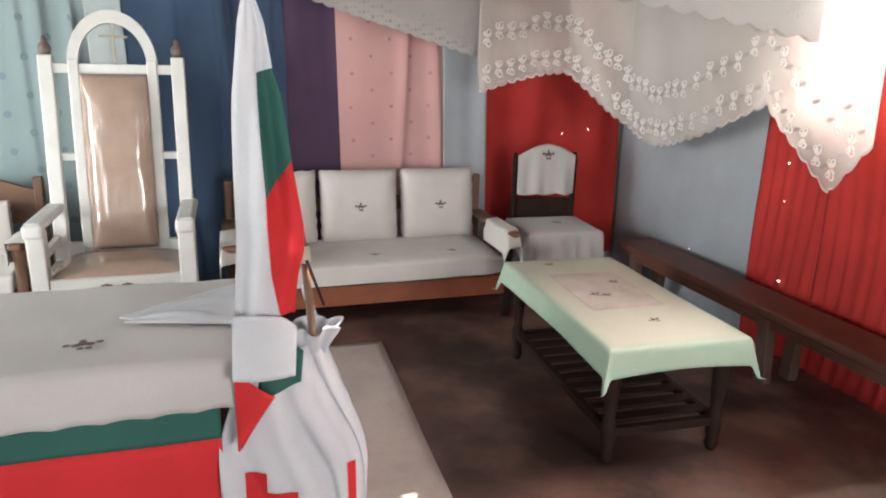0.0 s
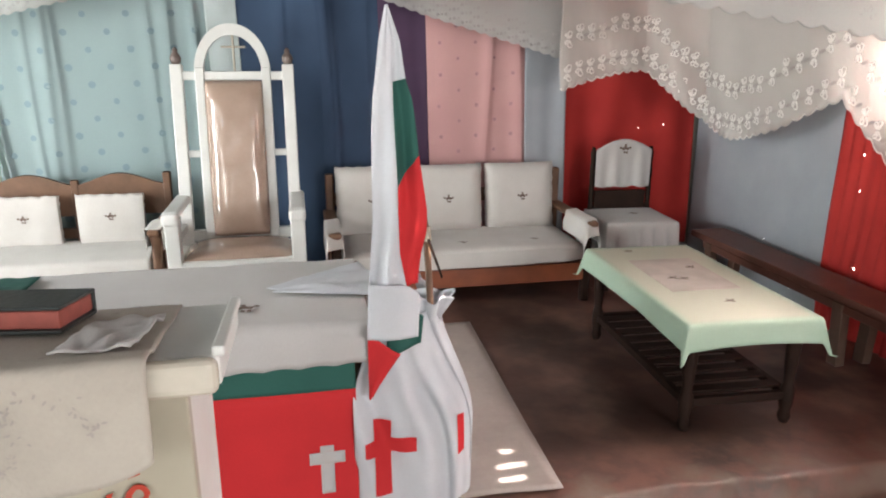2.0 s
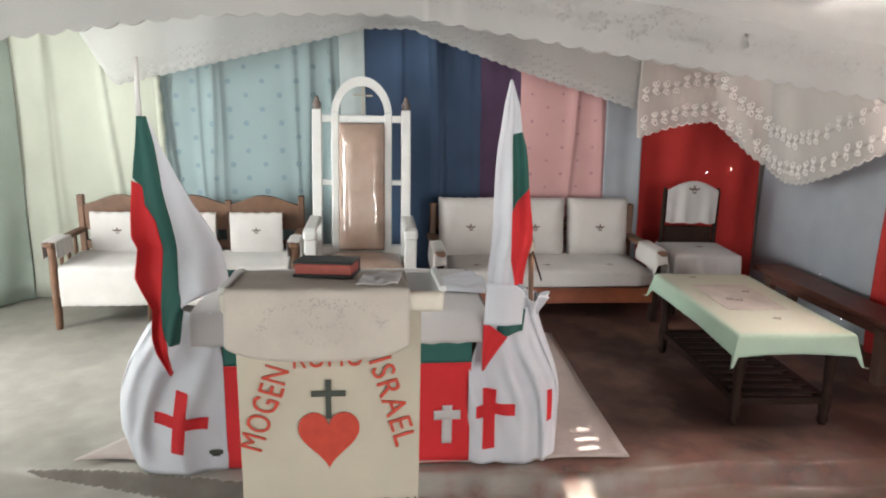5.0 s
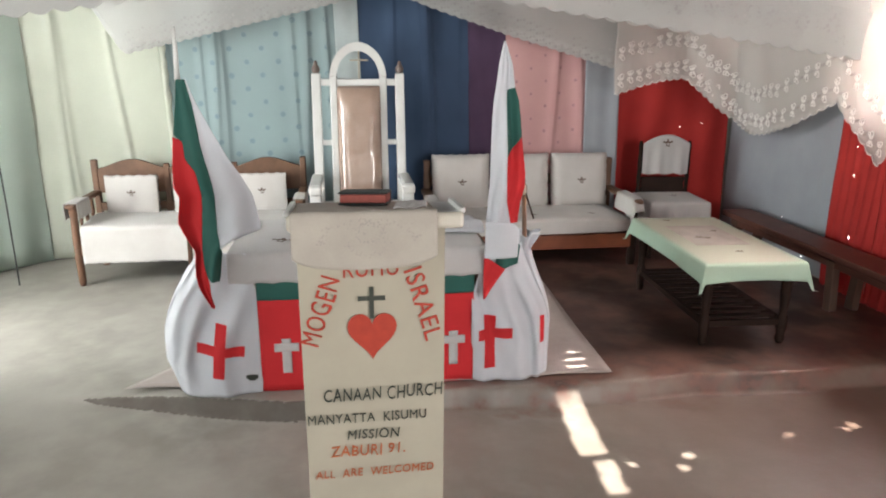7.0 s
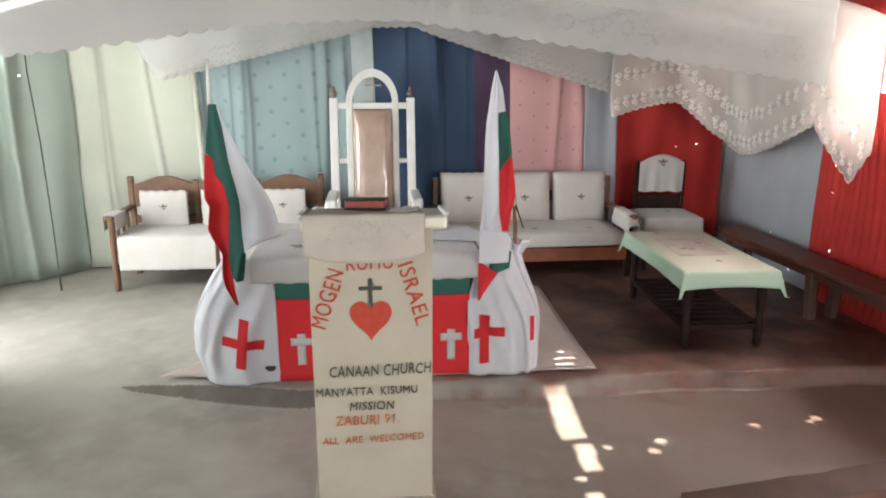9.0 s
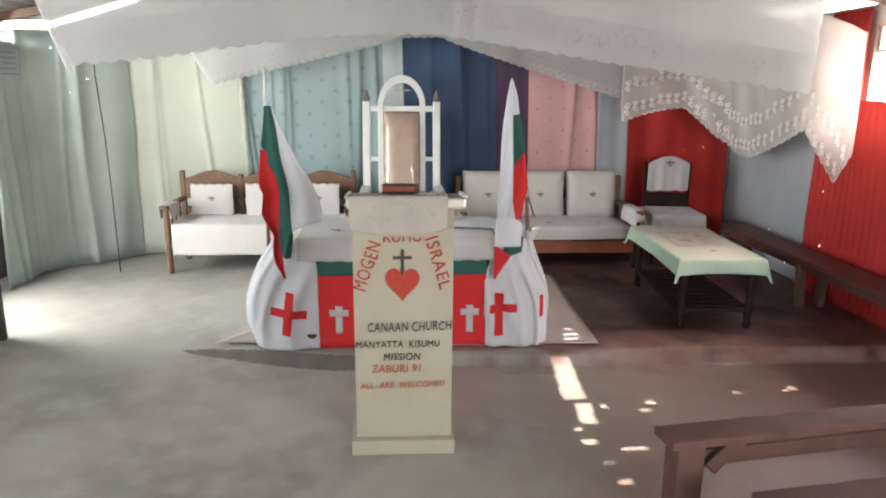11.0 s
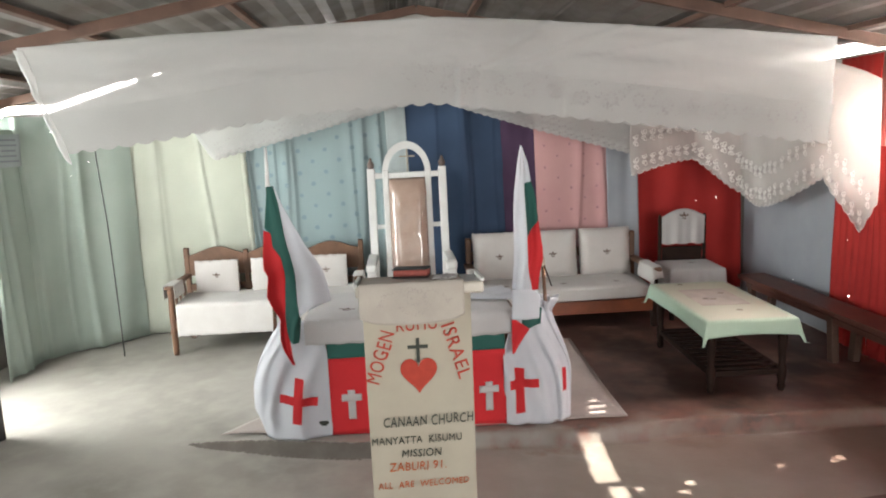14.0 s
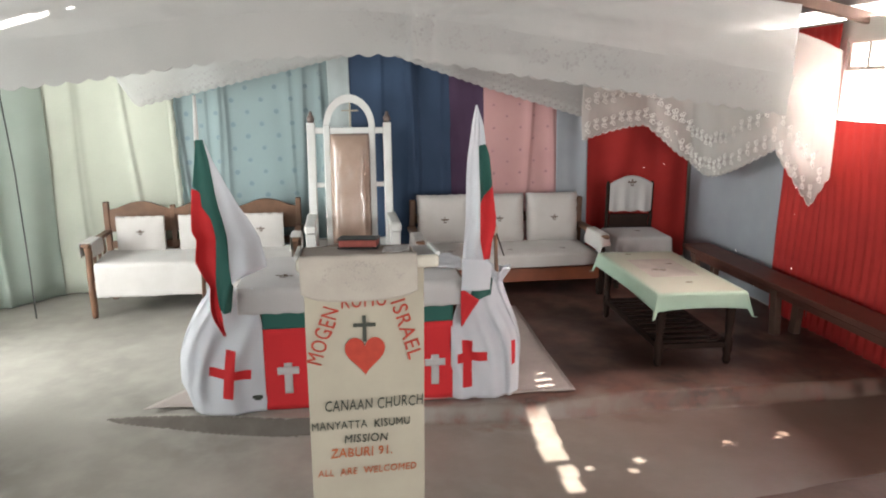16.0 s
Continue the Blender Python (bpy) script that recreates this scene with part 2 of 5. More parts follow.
def box(bm, c, s, bevel=0.004, rot=None, seg=2):
    """A box of centre c and size s with eased edges, added to bm."""
    r = bmesh.ops.create_cube(bm, size=1.0)
    vs = r["verts"]
    m = Matrix.Translation(c) @ (rot if rot else Matrix()) @ Matrix.Diagonal((*s, 1))
    bmesh.ops.transform(bm, matrix=m, verts=vs)
    if bevel:
        es = list({e for v in vs for e in v.link_edges})
        bmesh.ops.bevel(bm, geom=es, offset=min(bevel, min(s) * 0.45), segments=seg, affect="EDGES", profile=0.5)
    return bm


def one_box(c, s, bevel=0.004, rot=None, seg=2):
    return box(bmesh.new(), c, s, bevel, rot, seg)


def rod(bm, a, b, r0, r1=None, seg=12):
    """A tapered round bar from a to b."""
    a, b = Vector(a), Vector(b)
    q = (b - a).to_track_quat("Z", "Y").to_matrix().to_4x4()
    m = Matrix.Translation((a + b) / 2) @ q
    bmesh.ops.create_cone(bm, cap_ends=True, segments=seg, radius1=r0, radius2=r0 if r1 is None else r1, depth=(b - a).length, matrix=m)
    return bm


def lathe(bm, at, profile, seg=14):
    """Turned work: profile rows of (radius, height) about a vertical axis at `at`."""
    rings = []
    for r, h in profile:
        rings.append([bm.verts.new((at[0] + r * math.cos(2 * math.pi * i / seg), at[1] + r * math.sin(2 * math.pi * i / seg), at[2] + h)) for i in range(seg)])
    for a, b in zip(rings, rings[1:]):
        for i in range(seg):
            bm.faces.new((a[i], a[(i + 1) % seg], b[(i + 1) % seg], b[i]))
    bm.faces.new(rings[-1])
    bm.faces.new(rings[0][::-1])
    return bm


def sheet(f, nu, nv):
    """A cloth: the grid of places f(u, v) for u and v from 0 to 1."""
    bm = bmesh.new()
    vs = [[bm.verts.new(f(i / nu, j / nv)) for j in range(nv + 1)] for i in range(nu + 1)]
    for i in range(nu):
        for j in range(nv):
            bm.faces.new((vs[i][j], vs[i + 1][j], vs[i + 1][j + 1], vs[i][j + 1]))
    return bm


def cloth(name, f, nu, nv, mat, parent=None, label="", thick=0.003):
    ob = smooth(part(name, sheet(f, nu, nv), mat, parent, label))
    if thick:
        mod = ob.modifiers.new("thickness", "SOLIDIFY")
        mod.thickness, mod.offset = thick, 0
    return ob


def prism(outline, depth, bevel=0.0):
    """A flat plate: outline of (x, z) pushed along y by depth."""
    bm = bmesh.new()
    a = [bm.verts.new((x, 0, z)) for x, z in outline]
    b = [bm.verts.new((x, depth, z)) for x, z in outline]
    bm.faces.new(a)
    bm.faces.new(b[::-1])
    n = len(a)
    for i in range(n):
        bm.faces.new((a[i], b[i], b[(i + 1) % n], a[(i + 1) % n]))
    bmesh.ops.recalc_face_normals(bm, faces=bm.faces)
    if bevel:
        bmesh.ops.bevel(bm, geom=list(bm.edges), offset=bevel, segments=1, affect="EDGES")
    return bm


def fold(s, k, seed=0.0):
    """Uneven gathers of hanging cloth along a length s, -1 to 1."""
    return 0.6 * math.sin(s * k + seed) + 0.3 * math.sin(s * k * 1.73 + 1.3 + seed * 2) + 0.35 * noise.noise((s * k * 0.22, seed, 3.1))


def structure(ob, label="", category=""):
    return tagged(ob, label, category, "", "structure")


DZ = 0.10          # the platform's height
LZ = 0.05          # the floor beside the door, where the platform runs out
BACK, RIGHT, LEFT, FRONT = 4.22, 3.65, -3.70, -9.0   # inner faces of the walls
EAVE, RIDGE_X, RIDGE = 2.42, 0.2, 3.25


def roof_z(x):
    return RIDGE - (RIDGE - EAVE - 0.06) * abs(x - RIDGE_X) / (3.7 if x > RIDGE_X else 4.1)


# ---- floor ----
def floor_height(x, y):
    wide = 0.05 + 0.02 * max(0.0, min(1.0, (x - 0.6) / 0.5))
    edge = 1.13 + 0.05 * noise.noise((x * 1.3, 0.4, 0)) + 0.02 * noise.noise((x * 6, 2.4, 0)) + 0.33 * max(0, min(1, (-x - 0.55) / 1.3))
    s = max(0.0, min(1.0, (y - edge + wide / 2) / wide))
    swell = 0.035 * math.exp(-(x / 0.75) ** 2 - ((y - 0.2) / 0.8) ** 2) * (1 - s)
    k = max(0.0, min(1.0, (-x - 0.70) / 1.1))
    k = k * k * (3 - 2 * k)
    ramp = LZ * k * math.exp(-(max(0.0, edge - y) / 0.8) ** 2)   # the nave floor climbs to the platform by the door
    low, high = swell + ramp, DZ + (LZ - DZ) * k
    return low + (high - low) * s * s * (3 - 2 * s) + 0.004 * noise.noise((x * 1.5, y * 1.5, 7)) * (1 if s == 0 else 0.4)


def floor_place(u, v):
    x = LEFT - 0.1 + (RIGHT - LEFT + 0.2) * u
    y = FRONT - 0.1 + (0.95 - FRONT + 0.1) * v / 0.4 if v < 0.4 else 0.95 + 0.75 * (v - 0.4) / 0.4 if v < 0.8 else 1.7 + (BACK + 0.1 - 1.7) * (v - 0.8) / 0.2
    return x, y, floor_height(x, y)


floor = smooth(part("floor", sheet(floor_place, 420, 210), FLOOR))
# shade below the platform edge, painted as darker cement on its steep faces
STEP_SHADE = material("shaded_step_cement", (0.155, 0.137, 0.120), 0.9, dark=(0.11, 0.094, 0.082), scale=7, fine=50, bump=0.5, spec=0.1)
floor.data.materials.append(STEP_SHADE)
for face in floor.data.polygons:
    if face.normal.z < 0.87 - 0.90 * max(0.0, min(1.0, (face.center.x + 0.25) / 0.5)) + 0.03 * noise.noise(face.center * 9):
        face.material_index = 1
structure(floor, "worn cement floor with a low crumbling platform edge", "floor")
ground = part("ground", one_box((0, -2, -0.16), (120, 120, 0.1), 0), PLASTER)
structure(ground, "bare pale earth outside the hall", "ground")

# ---- walls ----
def wall(name, boxes, mat, label):
    bm = bmesh.new()
    for c, s in boxes:
        box(bm, c, s, 0)
    return structure(part(name, bm, mat), label, "wall")


T = 0.14
wall("wall_north", [((-0.09, BACK + T / 2, 1.17), (RIGHT - LEFT + 2 * T, T, 2.34))], PLASTER, "plain plastered wall behind the curtains")
# the gable, with a gap under the roof sheets at one side
G = LEFT - T
for outline in ([(-2.27, 2.342), (RIGHT + T, 2.342), (RIGHT + T, 2.43), (RIDGE_X, RIDGE - 0.03), (-2.27, roof_z(-2.27) - 0.03)],
                [(G, 2.342), (-2.271, 2.342), (-2.271, 2.705), (-3.45, 2.343), (G, 2.344)],
                [(G, 2.43), (-3.47, 2.43), (-2.271, 2.795), (-2.271, roof_z(-2.27) - 0.03), (G, roof_z(G) - 0.03)],
                [(-2.575, 2.60), (-2.465, 2.634), (-2.465, 2.74), (-2.575, 2.70)]):
    bm = prism(outline, T)
    bmesh.ops.translate(bm, verts=bm.verts, vec=(0, BACK, 0))
    structure(part("wall_gable", bm, PLASTER), "plain gable above the curtains", "wall")
# the left wall with the door opening at y 1.40 to 2.32 and an unseen opening in the hall, added for fill light
wall("wall_west", [((LEFT - T / 2, (2.32 + BACK) / 2, 1.15), (T, BACK - 2.32, 2.3)),
                   ((LEFT - T / 2, 1.86, 2.225), (T, 0.92, 0.15)),
                   ((LEFT - T / 2, (1.40 - 3.3) / 2, 1.15), (T, 4.7, 2.3)),
                   ((LEFT - T / 2, -4.5, 0.5), (T, 2.4, 1.0)), ((LEFT - T / 2, -4.5, 2.25), (T, 2.4, 0.1)),
                   ((LEFT - T / 2, (-5.7 + FRONT) / 2, 1.15), (T, -FRONT - 5.7, 2.3))], PLASTER, "plastered side wall with a doorway")
# the right wall with a high window at y 0.95 to 2.12
wall("wall_east", [((RIGHT + T / 2, (2.12 + BACK) / 2, 1.235), (T, BACK - 2.12, 2.47)),
                   ((RIGHT + T / 2, 1.535, 0.85), (T, 1.17, 1.7)), ((RIGHT + T / 2, 1.535, 2.395), (T, 1.17, 0.15)),
                   ((RIGHT + T / 2, (0.95 - 3.3) / 2, 1.235), (T, 4.25, 2.47)),
                   ((RIGHT + T / 2, -4.5, 0.5), (T, 2.4, 1.0)), ((RIGHT + T / 2, -4.5, 2.335), (T, 2.4, 0.27)),
                   ((RIGHT + T / 2, (-5.7 + FRONT) / 2, 1.235), (T, -FRONT - 5.7, 2.47))], PLASTER, "side wall with a high window")
wall("wall_south", [((-2.75, FRONT - T / 2, 1.3), (2.2, T, 2.6)), ((2.65, FRONT - T / 2, 1.3), (2.0, T, 2.6)), ((0, FRONT - T / 2, 0.4), (3.3, T, 0.8)), ((0, FRONT - T / 2, 2.95), (3.3, T, 0.7))],
     PLASTER, "plain wall that closes the hall")

# ---- roof ----
# the sun patches on the floor and the gaps of the roof sheets they come through: x, y, length, width
PATCHES = [(1.083, 1.055, 0.15, 0.13), (1.065, 0.885, 0.19, 0.13), (1.045, 0.7, 0.18, 0.125), (1.068, 0.495, 0.115, 0.095), (1.052, 0.37, 0.13, 0.085),
           (0.989, 0.101, 0.05, 0.07), (1.484, 0.55, 0.045, 0.05), (1.411, 0.457, 0.04, 0.06), (1.189, 0.509, 0.035, 0.045), (1.21, 0.029, 0.03, 0.14),
           (0.968, 0.24, 0.03, 0.05), (2.075, 0.664, 0.03, 0.05), (2.455, 0.709, 0.05, 0.06), (2.402, 0.677, 0.03, 0.04), (1.221, 1.55, 0.025, 0.1),
           (1.242, 1.451, 0.025, 0.12), (1.221, 1.36, 0.03, 0.1), (1.031, -0.128, 0.05, 0.06), (1.062, -0.276, 0.04, 0.05)]


def roof_bmesh():
    """Two slopes of corrugated sheet as strips, with slots where light comes in."""
    bm = bmesh.new()
    holes = []
    for px, py, ln, wd in PATCHES:
        z = 2.9
        for _ in range(6):
            x, y = px + SUN.x / SUN.z * z, py + SUN.y / SUN.z * z
            z = roof_z(x)
        holes.append((x - wd / 2, x + wd / 2, y - ln / 2, y + ln / 2))
    xs = sorted({round(v, 4) for v in [LEFT - 0.5 + 0.0955 * i for i in range(85)] + [h[0] for h in holes] + [h[1] for h in holes]} | {RIDGE_X})
    ys = sorted({round(v, 4) for v in [FRONT - 0.4, -6, -3, 2, BACK + 0.5] + [h[2] for h in holes] + [h[3] for h in holes]})
    grid = {}
    def vert(i, j):
        if (i, j) not in grid:
            x = xs[i]
            grid[i, j] = bm.verts.new((x, ys[j], roof_z(x) + 0.010 * (1 if i % 2 else -1)))
        return grid[i, j]
    for i in range(len(xs) - 1):
        for j in range(len(ys) - 1):
            cx, cy = (xs[i] + xs[i + 1]) / 2, (ys[j] + ys[j + 1]) / 2
            if any(h[0] < cx < h[1] and h[2] < cy < h[3] for h in holes):
                continue
            bm.faces.new((vert(i, j), vert(i + 1, j), vert(i + 1, j + 1), vert(i, j + 1)))
    return bm


roof = part("ceiling", roof_bmesh(), IRON)
structure(roof, "weathered corrugated iron roof on rough rafters", "ceiling")
for k, y in enumerate((-6.5, -4.4, -2.4, -1.0, 1.95, 4.0)):
    bm = bmesh.new()
    for side, ex in ((1, RIGHT + 0.3), (-1, LEFT - 0.3)):
        a, b = Vector((RIDGE_X, y, roof_z(RIDGE_X) - 0.07)), Vector((ex, y, roof_z(ex) - 0.07))
        q = (b - a).to_track_quat("X", "Z").to_matrix().to_4x4()
        box(bm, (a + b) / 2, ((b - a).length, 0.05, 0.08), 0.006, q)
    structure(part("rafter", bm, RAWWOOD), "rough sawn rafter under the iron roof", "rafter")
for x in (-3.2, -2.2, -1.2, 0.72, 2.3, 3.2):
    structure(part("purlin", one_box((x, -2.4, roof_z(x) - 0.03), (0.06, 13.4, 0.04), 0.004), RAWWOOD), "long sawn purlin under the iron roof", "purlin")

# ---- curtains ----
from mathutils.bvhtree import BVHTree


# a skew that lines the hanging cloths up with the refitted camera
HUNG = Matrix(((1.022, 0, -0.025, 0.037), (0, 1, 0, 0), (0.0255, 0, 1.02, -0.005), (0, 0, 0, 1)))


def skew_hung(*things):
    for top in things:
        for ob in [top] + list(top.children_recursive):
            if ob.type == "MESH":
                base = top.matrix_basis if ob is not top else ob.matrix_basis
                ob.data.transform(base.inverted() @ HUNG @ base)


def curtain(name, a, b, z0, z1, mat, label, k=26, amp=0.03, seed=0.0, out=(0, -1), nu=None, sag=0.0, ridges=0):
    """A hanging cloth from a to b (x, y), gathered in folds towards `out`."""
    a, b = Vector(a), Vector(b)
    L = (b - a).length
    rnd = random.Random(int(seed * 10))
    pleats = [(rnd.uniform(0.03, 0.97) * L, rnd.uniform(-0.10, 0.10), rnd.uniform(0.012, 0.03), rnd.uniform(0.6, 1.3)) for _ in range(ridges)]
    def f(u, v):
        p = a.lerp(b, u)
        d = amp * fold(u * L + 0.05 * math.sin(v * 4 + seed), k, seed) * (0.45 + 0.55 * (1 - v)) + amp + 0.35 * amp * noise.noise((u * L * 3, v * 4, seed))
        for c, lean, wide, tall in pleats:
            e = (u * L - c - lean * (v - 0.7) - 0.02 * math.sin(v * 5 + c * 9)) / wide
            d += 0.028 * tall * math.exp(-e * e if e > 0 else -e * e * 0.12) * (0.5 + 0.5 * math.sin(v * 2.6 + c * 5) ** 2)
        return p.x + out[0] * d, p.y + out[1] * d, z0 + (z1 - z0) * v - sag * 4 * u * (1 - u) * v + 0.006 * fold(u * L, 9, seed) * (1 - v)
    ob = cloth(name, f, nu or max(20, int(L * (130 if ridges else 60))), 14, mat)
    return tagged(ob, label, "curtain", "curtains round the platform")


def prints(parent, a, b, z0, z1, mat, step, out, size=0.022, seed=3, rise=0.22):
    """Small printed dots scattered in rows over a curtain."""
    rnd = random.Random(seed)
    bm = bmesh.new()
    a, b = Vector(a), Vector(b)
    L = (b - a).length
    d = (b - a).normalized()
    n = int(L / step)
    for i in range(n):
        for j in range(int((z1 - z0) / rise)):
            c = a + d * ((i + 0.5 + rnd.uniform(-0.06, 0.06)) * step)
            z = z0 + (j + 0.25 + 0.5 * (i % 2)) * rise
            bmesh.ops.create_circle(bm, cap_ends=True, radius=size * rnd.uniform(0.9, 1.1), segments=10,
                                    matrix=Matrix.Translation((c.x, c.y, z)) @ Matrix((( d.x, 0, out[0], 0), (d.y, 0, out[1], 0), (0, 1, 0, 0), (0, 0, 0, 1))))
    return bm


def printed(cur, bm, mat, out):
    """Lays the dots on the folds of the curtain, 2 mm proud."""
    src = bmesh.new()
    src.from_mesh(cur.data)
    bvh = BVHTree.FromBMesh(src)
    o = Vector((out[0], out[1], 0))
    for v in bm.verts:
        hit = bvh.ray_cast(v.co + o * 0.5, -o)
        if hit[0]:
            v.co = hit[0] + o * 0.004
    src.free()
    ob = part("printed_dot", bm, mat, cur)
    ob["kind"] = "stuff"
    return ob


TOP = 2.40
curtain("cream_curtain", (-2.72, 4.19), (-1.46, 4.19), DZ + 0.03, TOP, CREAM, "cream cotton curtain hanging on the back wall", 8, 0.022, 0.3, ridges=3)
frill = cloth("frill", lambda u, v: (-1.565 + 0.05 * u + 0.004 * math.sin(v * 90 + 3 * math.sin(v * 17)) * u, 4.085 - 0.02 * math.sin(u * 3.1) - 0.012 * math.sin(v * 70) * u, DZ + 0.03 + (TOP - DZ - 0.03) * v), 8, 220, CREAM, bpy.data.objects["cream_curtain"], "narrow frilled cream edge")
teal = curtain("teal_curtain", (-1.55, 4.17), (-0.10, 4.17), DZ + 0.03, TOP, TEAL, "teal cotton curtain with darker dots, hanging in folds", 7, 0.018, 1.3, ridges=7)
printed(teal, prints(teal, (-1.5, 4.0), (-0.12, 4.0), 0.6, TOP, TEALDOT, 0.135, (0, -1)), TEALDOT, (0, -1))
curtain("pale_curtain", (-0.14, 4.16), (0.06, 4.16), DZ + 0.03, TOP, PALE, "narrow pale blue curtain beside the teal one", 22, 0.02, 2.0)
curtain("navy_curtain", (0.04, 4.18), (1.02, 4.18), DZ + 0.03, TOP, BLUE, "dark navy curtain behind the throne", 9, 0.026, 3.3, ridges=7)
curtain("purple_curtain", (1.0, 4.17), (1.36, 4.17), DZ + 0.03, TOP, PURPLE, "dark purple curtain strip", 24, 0.02, 4.3)
pink = curtain("pink_curtain", (1.33, 4.15), (2.08, 4.15), DZ + 0.03, TOP, PINK, "pink cotton curtain with small darker dots", 9, 0.026, 5.3, ridges=2)
printed(pink, prints(pink, (1.35, 4.0), (2.06, 4.0), 0.6, TOP, PINKDOT, 0.135, (0, -1), 0.013, 5), PINKDOT, (0, -1))
curtain("grey_curtain", (2.05, 4.13), (2.37, 4.13), DZ + 0.03, TOP, GREYBLUE, "narrow grey-blue printed curtain", 21, 0.02, 6.1)
curtain("red_curtain", (2.29, 4.18), (3.48, 4.18), DZ + 0.03, TOP, RED, "deep red curtain behind the chair", 13, 0.032, 7.7)
curtain("grey_wall_cloth", (3.62, 4.16), (3.62, 2.57), DZ + 0.03, 2.29, GREYBLUE, "flat grey-blue cloth on the side wall", 4, 0.010, 8.1, (-1, 0))
curtain("red_wall_cloth", (3.60, 2.60), (3.60, 2.11), DZ - 0.02, 2.44, RED, "red cloth over the corrugated side wall", 75, 0.014, 9.0, (-1, 0))
curtain("red_wall_cloth", (3.60, 2.11), (3.60, 0.90), DZ - 0.02, 1.75, RED, "red cloth below the bright window", 75, 0.014, 9.4, (-1, 0))
curtain("red_wall_cloth", (3.60, 0.90), (3.60, -3.0), 0.03, 2.43, RED, "long red cloth along the hall wall", 75, 0.014, 9.9, (-1, 0))
curtain("mint_curtain", (-2.70, 4.14), (-3.53, 3.44), LZ + 0.012, 2.28, MINT, "pale green curtain across the corner", 10, 0.04, 11.2, (0.63, -0.77), ridges=6)
curtain("mint_curtain", (-3.47, 3.50), (-3.44, 2.82), LZ + 0.012, 2.17, MINT, "pale green curtain beside the door", 11, 0.04, 12.2, (1, 0), ridges=4)
curtain("pale_curtain", (-3.62, 2.91), (-3.60, 2.32), LZ + 0.012, 2.25, PALE, "pale blue-white curtain next to the doorway", 17, 0.03, 13.2, (1, 0))

skew_hung(*[ob for ob in scene.objects if ob.get("category") == "curtain" and ob.parent is None and -2.7 < sum(v.co.x for v in ob.data.vertices) / len(ob.data.vertices) < 3.4])

# ---- canopy ----
def scallop(s, step, deep):
    return deep * abs(math.sin(math.pi * s / step))


def pelmet_low(x):
    return 2.14 - 0.165 * (x - 0.25) if x > 0.25 else 2.14 + 0.055 * (x - 0.25) - 0.03 * math.sin((x - 0.25) * 2.2)


def pelmet_high(x):
    return 2.66 - 0.10 * max(0, x - 0.3) - 0.008 * max(0, -x) ** 2 - 0.012 * max(0, x - 1.6) ** 2


def pelmet(u, v):
    x = -2.11 + 4.91 * u
    low = pelmet_low(x) - scallop(x + 2.11, 0.115, 0.022)
    z = low + (pelmet_high(x) - low) * v
    x += v * (0.09 * u - 0.20 * (1 - u) ** 3)
    drape = 0.05 * math.sin(x * 1.7) * (1 - v) + 0.022 * fold(x + 0.9 * v, 5, 1) + 0.015 * noise.noise((x * 2.5 + v * 3, v * 7, 9)) * v + 0.03 * noise.noise((x * 0.8, v * 2, 4)) + 0.018 * noise.noise((x * 0.9, v * 8 + x * 1.4, 2)) + 0.008 * noise.noise((x * 2.1 - v, v * 16 - x * 2, 6)) * v
    drape -= 0.045 * math.exp(-((x - 0.385 - 0.02 * v) / 0.022) ** 2) * max(0.0, 1 - 1.6 * v)   # the gathered fold in the middle
    for lean, amp in ((0.9, 0.016), (1.7, 0.013), (2.8, 0.010)):
        drape -= amp * math.exp(-((x - 0.40 - lean * max(0.0, v - 0.35)) / 0.035) ** 2) * max(0.0, min(1.0, (v - 0.3) * 4))
    return x, 1.66 + drape, z


front = cloth("canopy_sheet", pelmet, 300, 36, SHEET)
tagged(front, "wide white sheet with a scalloped hem hung across the platform", "canopy")
# rings embroidered along the hem
bm = bmesh.new()
for i in range(14):
    x = 0.30 + 0.178 * i
    z = pelmet_low(x) + 0.13 + 0.01 * math.sin(i * 2.1)
    for j in range(8):
        t = j * math.pi / 4
        y = min(pelmet((x + 2.11) / 4.91, q)[1] for q in (0.0, 0.12, 0.24, 0.36, 0.48)) - 0.020
        bmesh.ops.create_circle(bm, cap_ends=True, radius=0.011, segments=6, matrix=pose(x + 0.034 * math.cos(t), y, z + 0.04 * math.sin(t), 90))
for i in range(110):
    x = -2.08 + 0.0445 * i
    y = pelmet((x + 2.11) / 4.91, 0.1)[1] - 0.006
    bmesh.ops.create_circle(bm, cap_ends=True, radius=0.010, segments=5, matrix=pose(x, y, pelmet_low(x) + 0.025 - scallop(x + 2.11, 0.115, 0.02), 90))
rnd = random.Random(21)
for i in range(130):
    x = 0.05 + 2.66 * (i + rnd.uniform(-0.4, 0.4)) / 130
    h = rnd.uniform(0.06, 0.24)
    y = min(pelmet((x + 2.11) / 4.91, q)[1] for q in (0.0, 0.12, 0.24, 0.36, 0.48)) - 0.020
    for k in range(rnd.randint(3, 6)):
        bmesh.ops.create_circle(bm, cap_ends=True, radius=rnd.uniform(0.005, 0.012), segments=6,
                                matrix=pose(x + rnd.gauss(0, 0.018), y, pelmet_low(x) + h + rnd.gauss(0, 0.014), 90) @ Matrix.Rotation(rnd.uniform(0, 3.1), 4, "Z") @ Matrix.Diagonal((1, 0.45, 1, 1)))
part("hem_embroidery", bm, HEM, front, "raised white embroidery along the hem")["kind"] = "stuff"


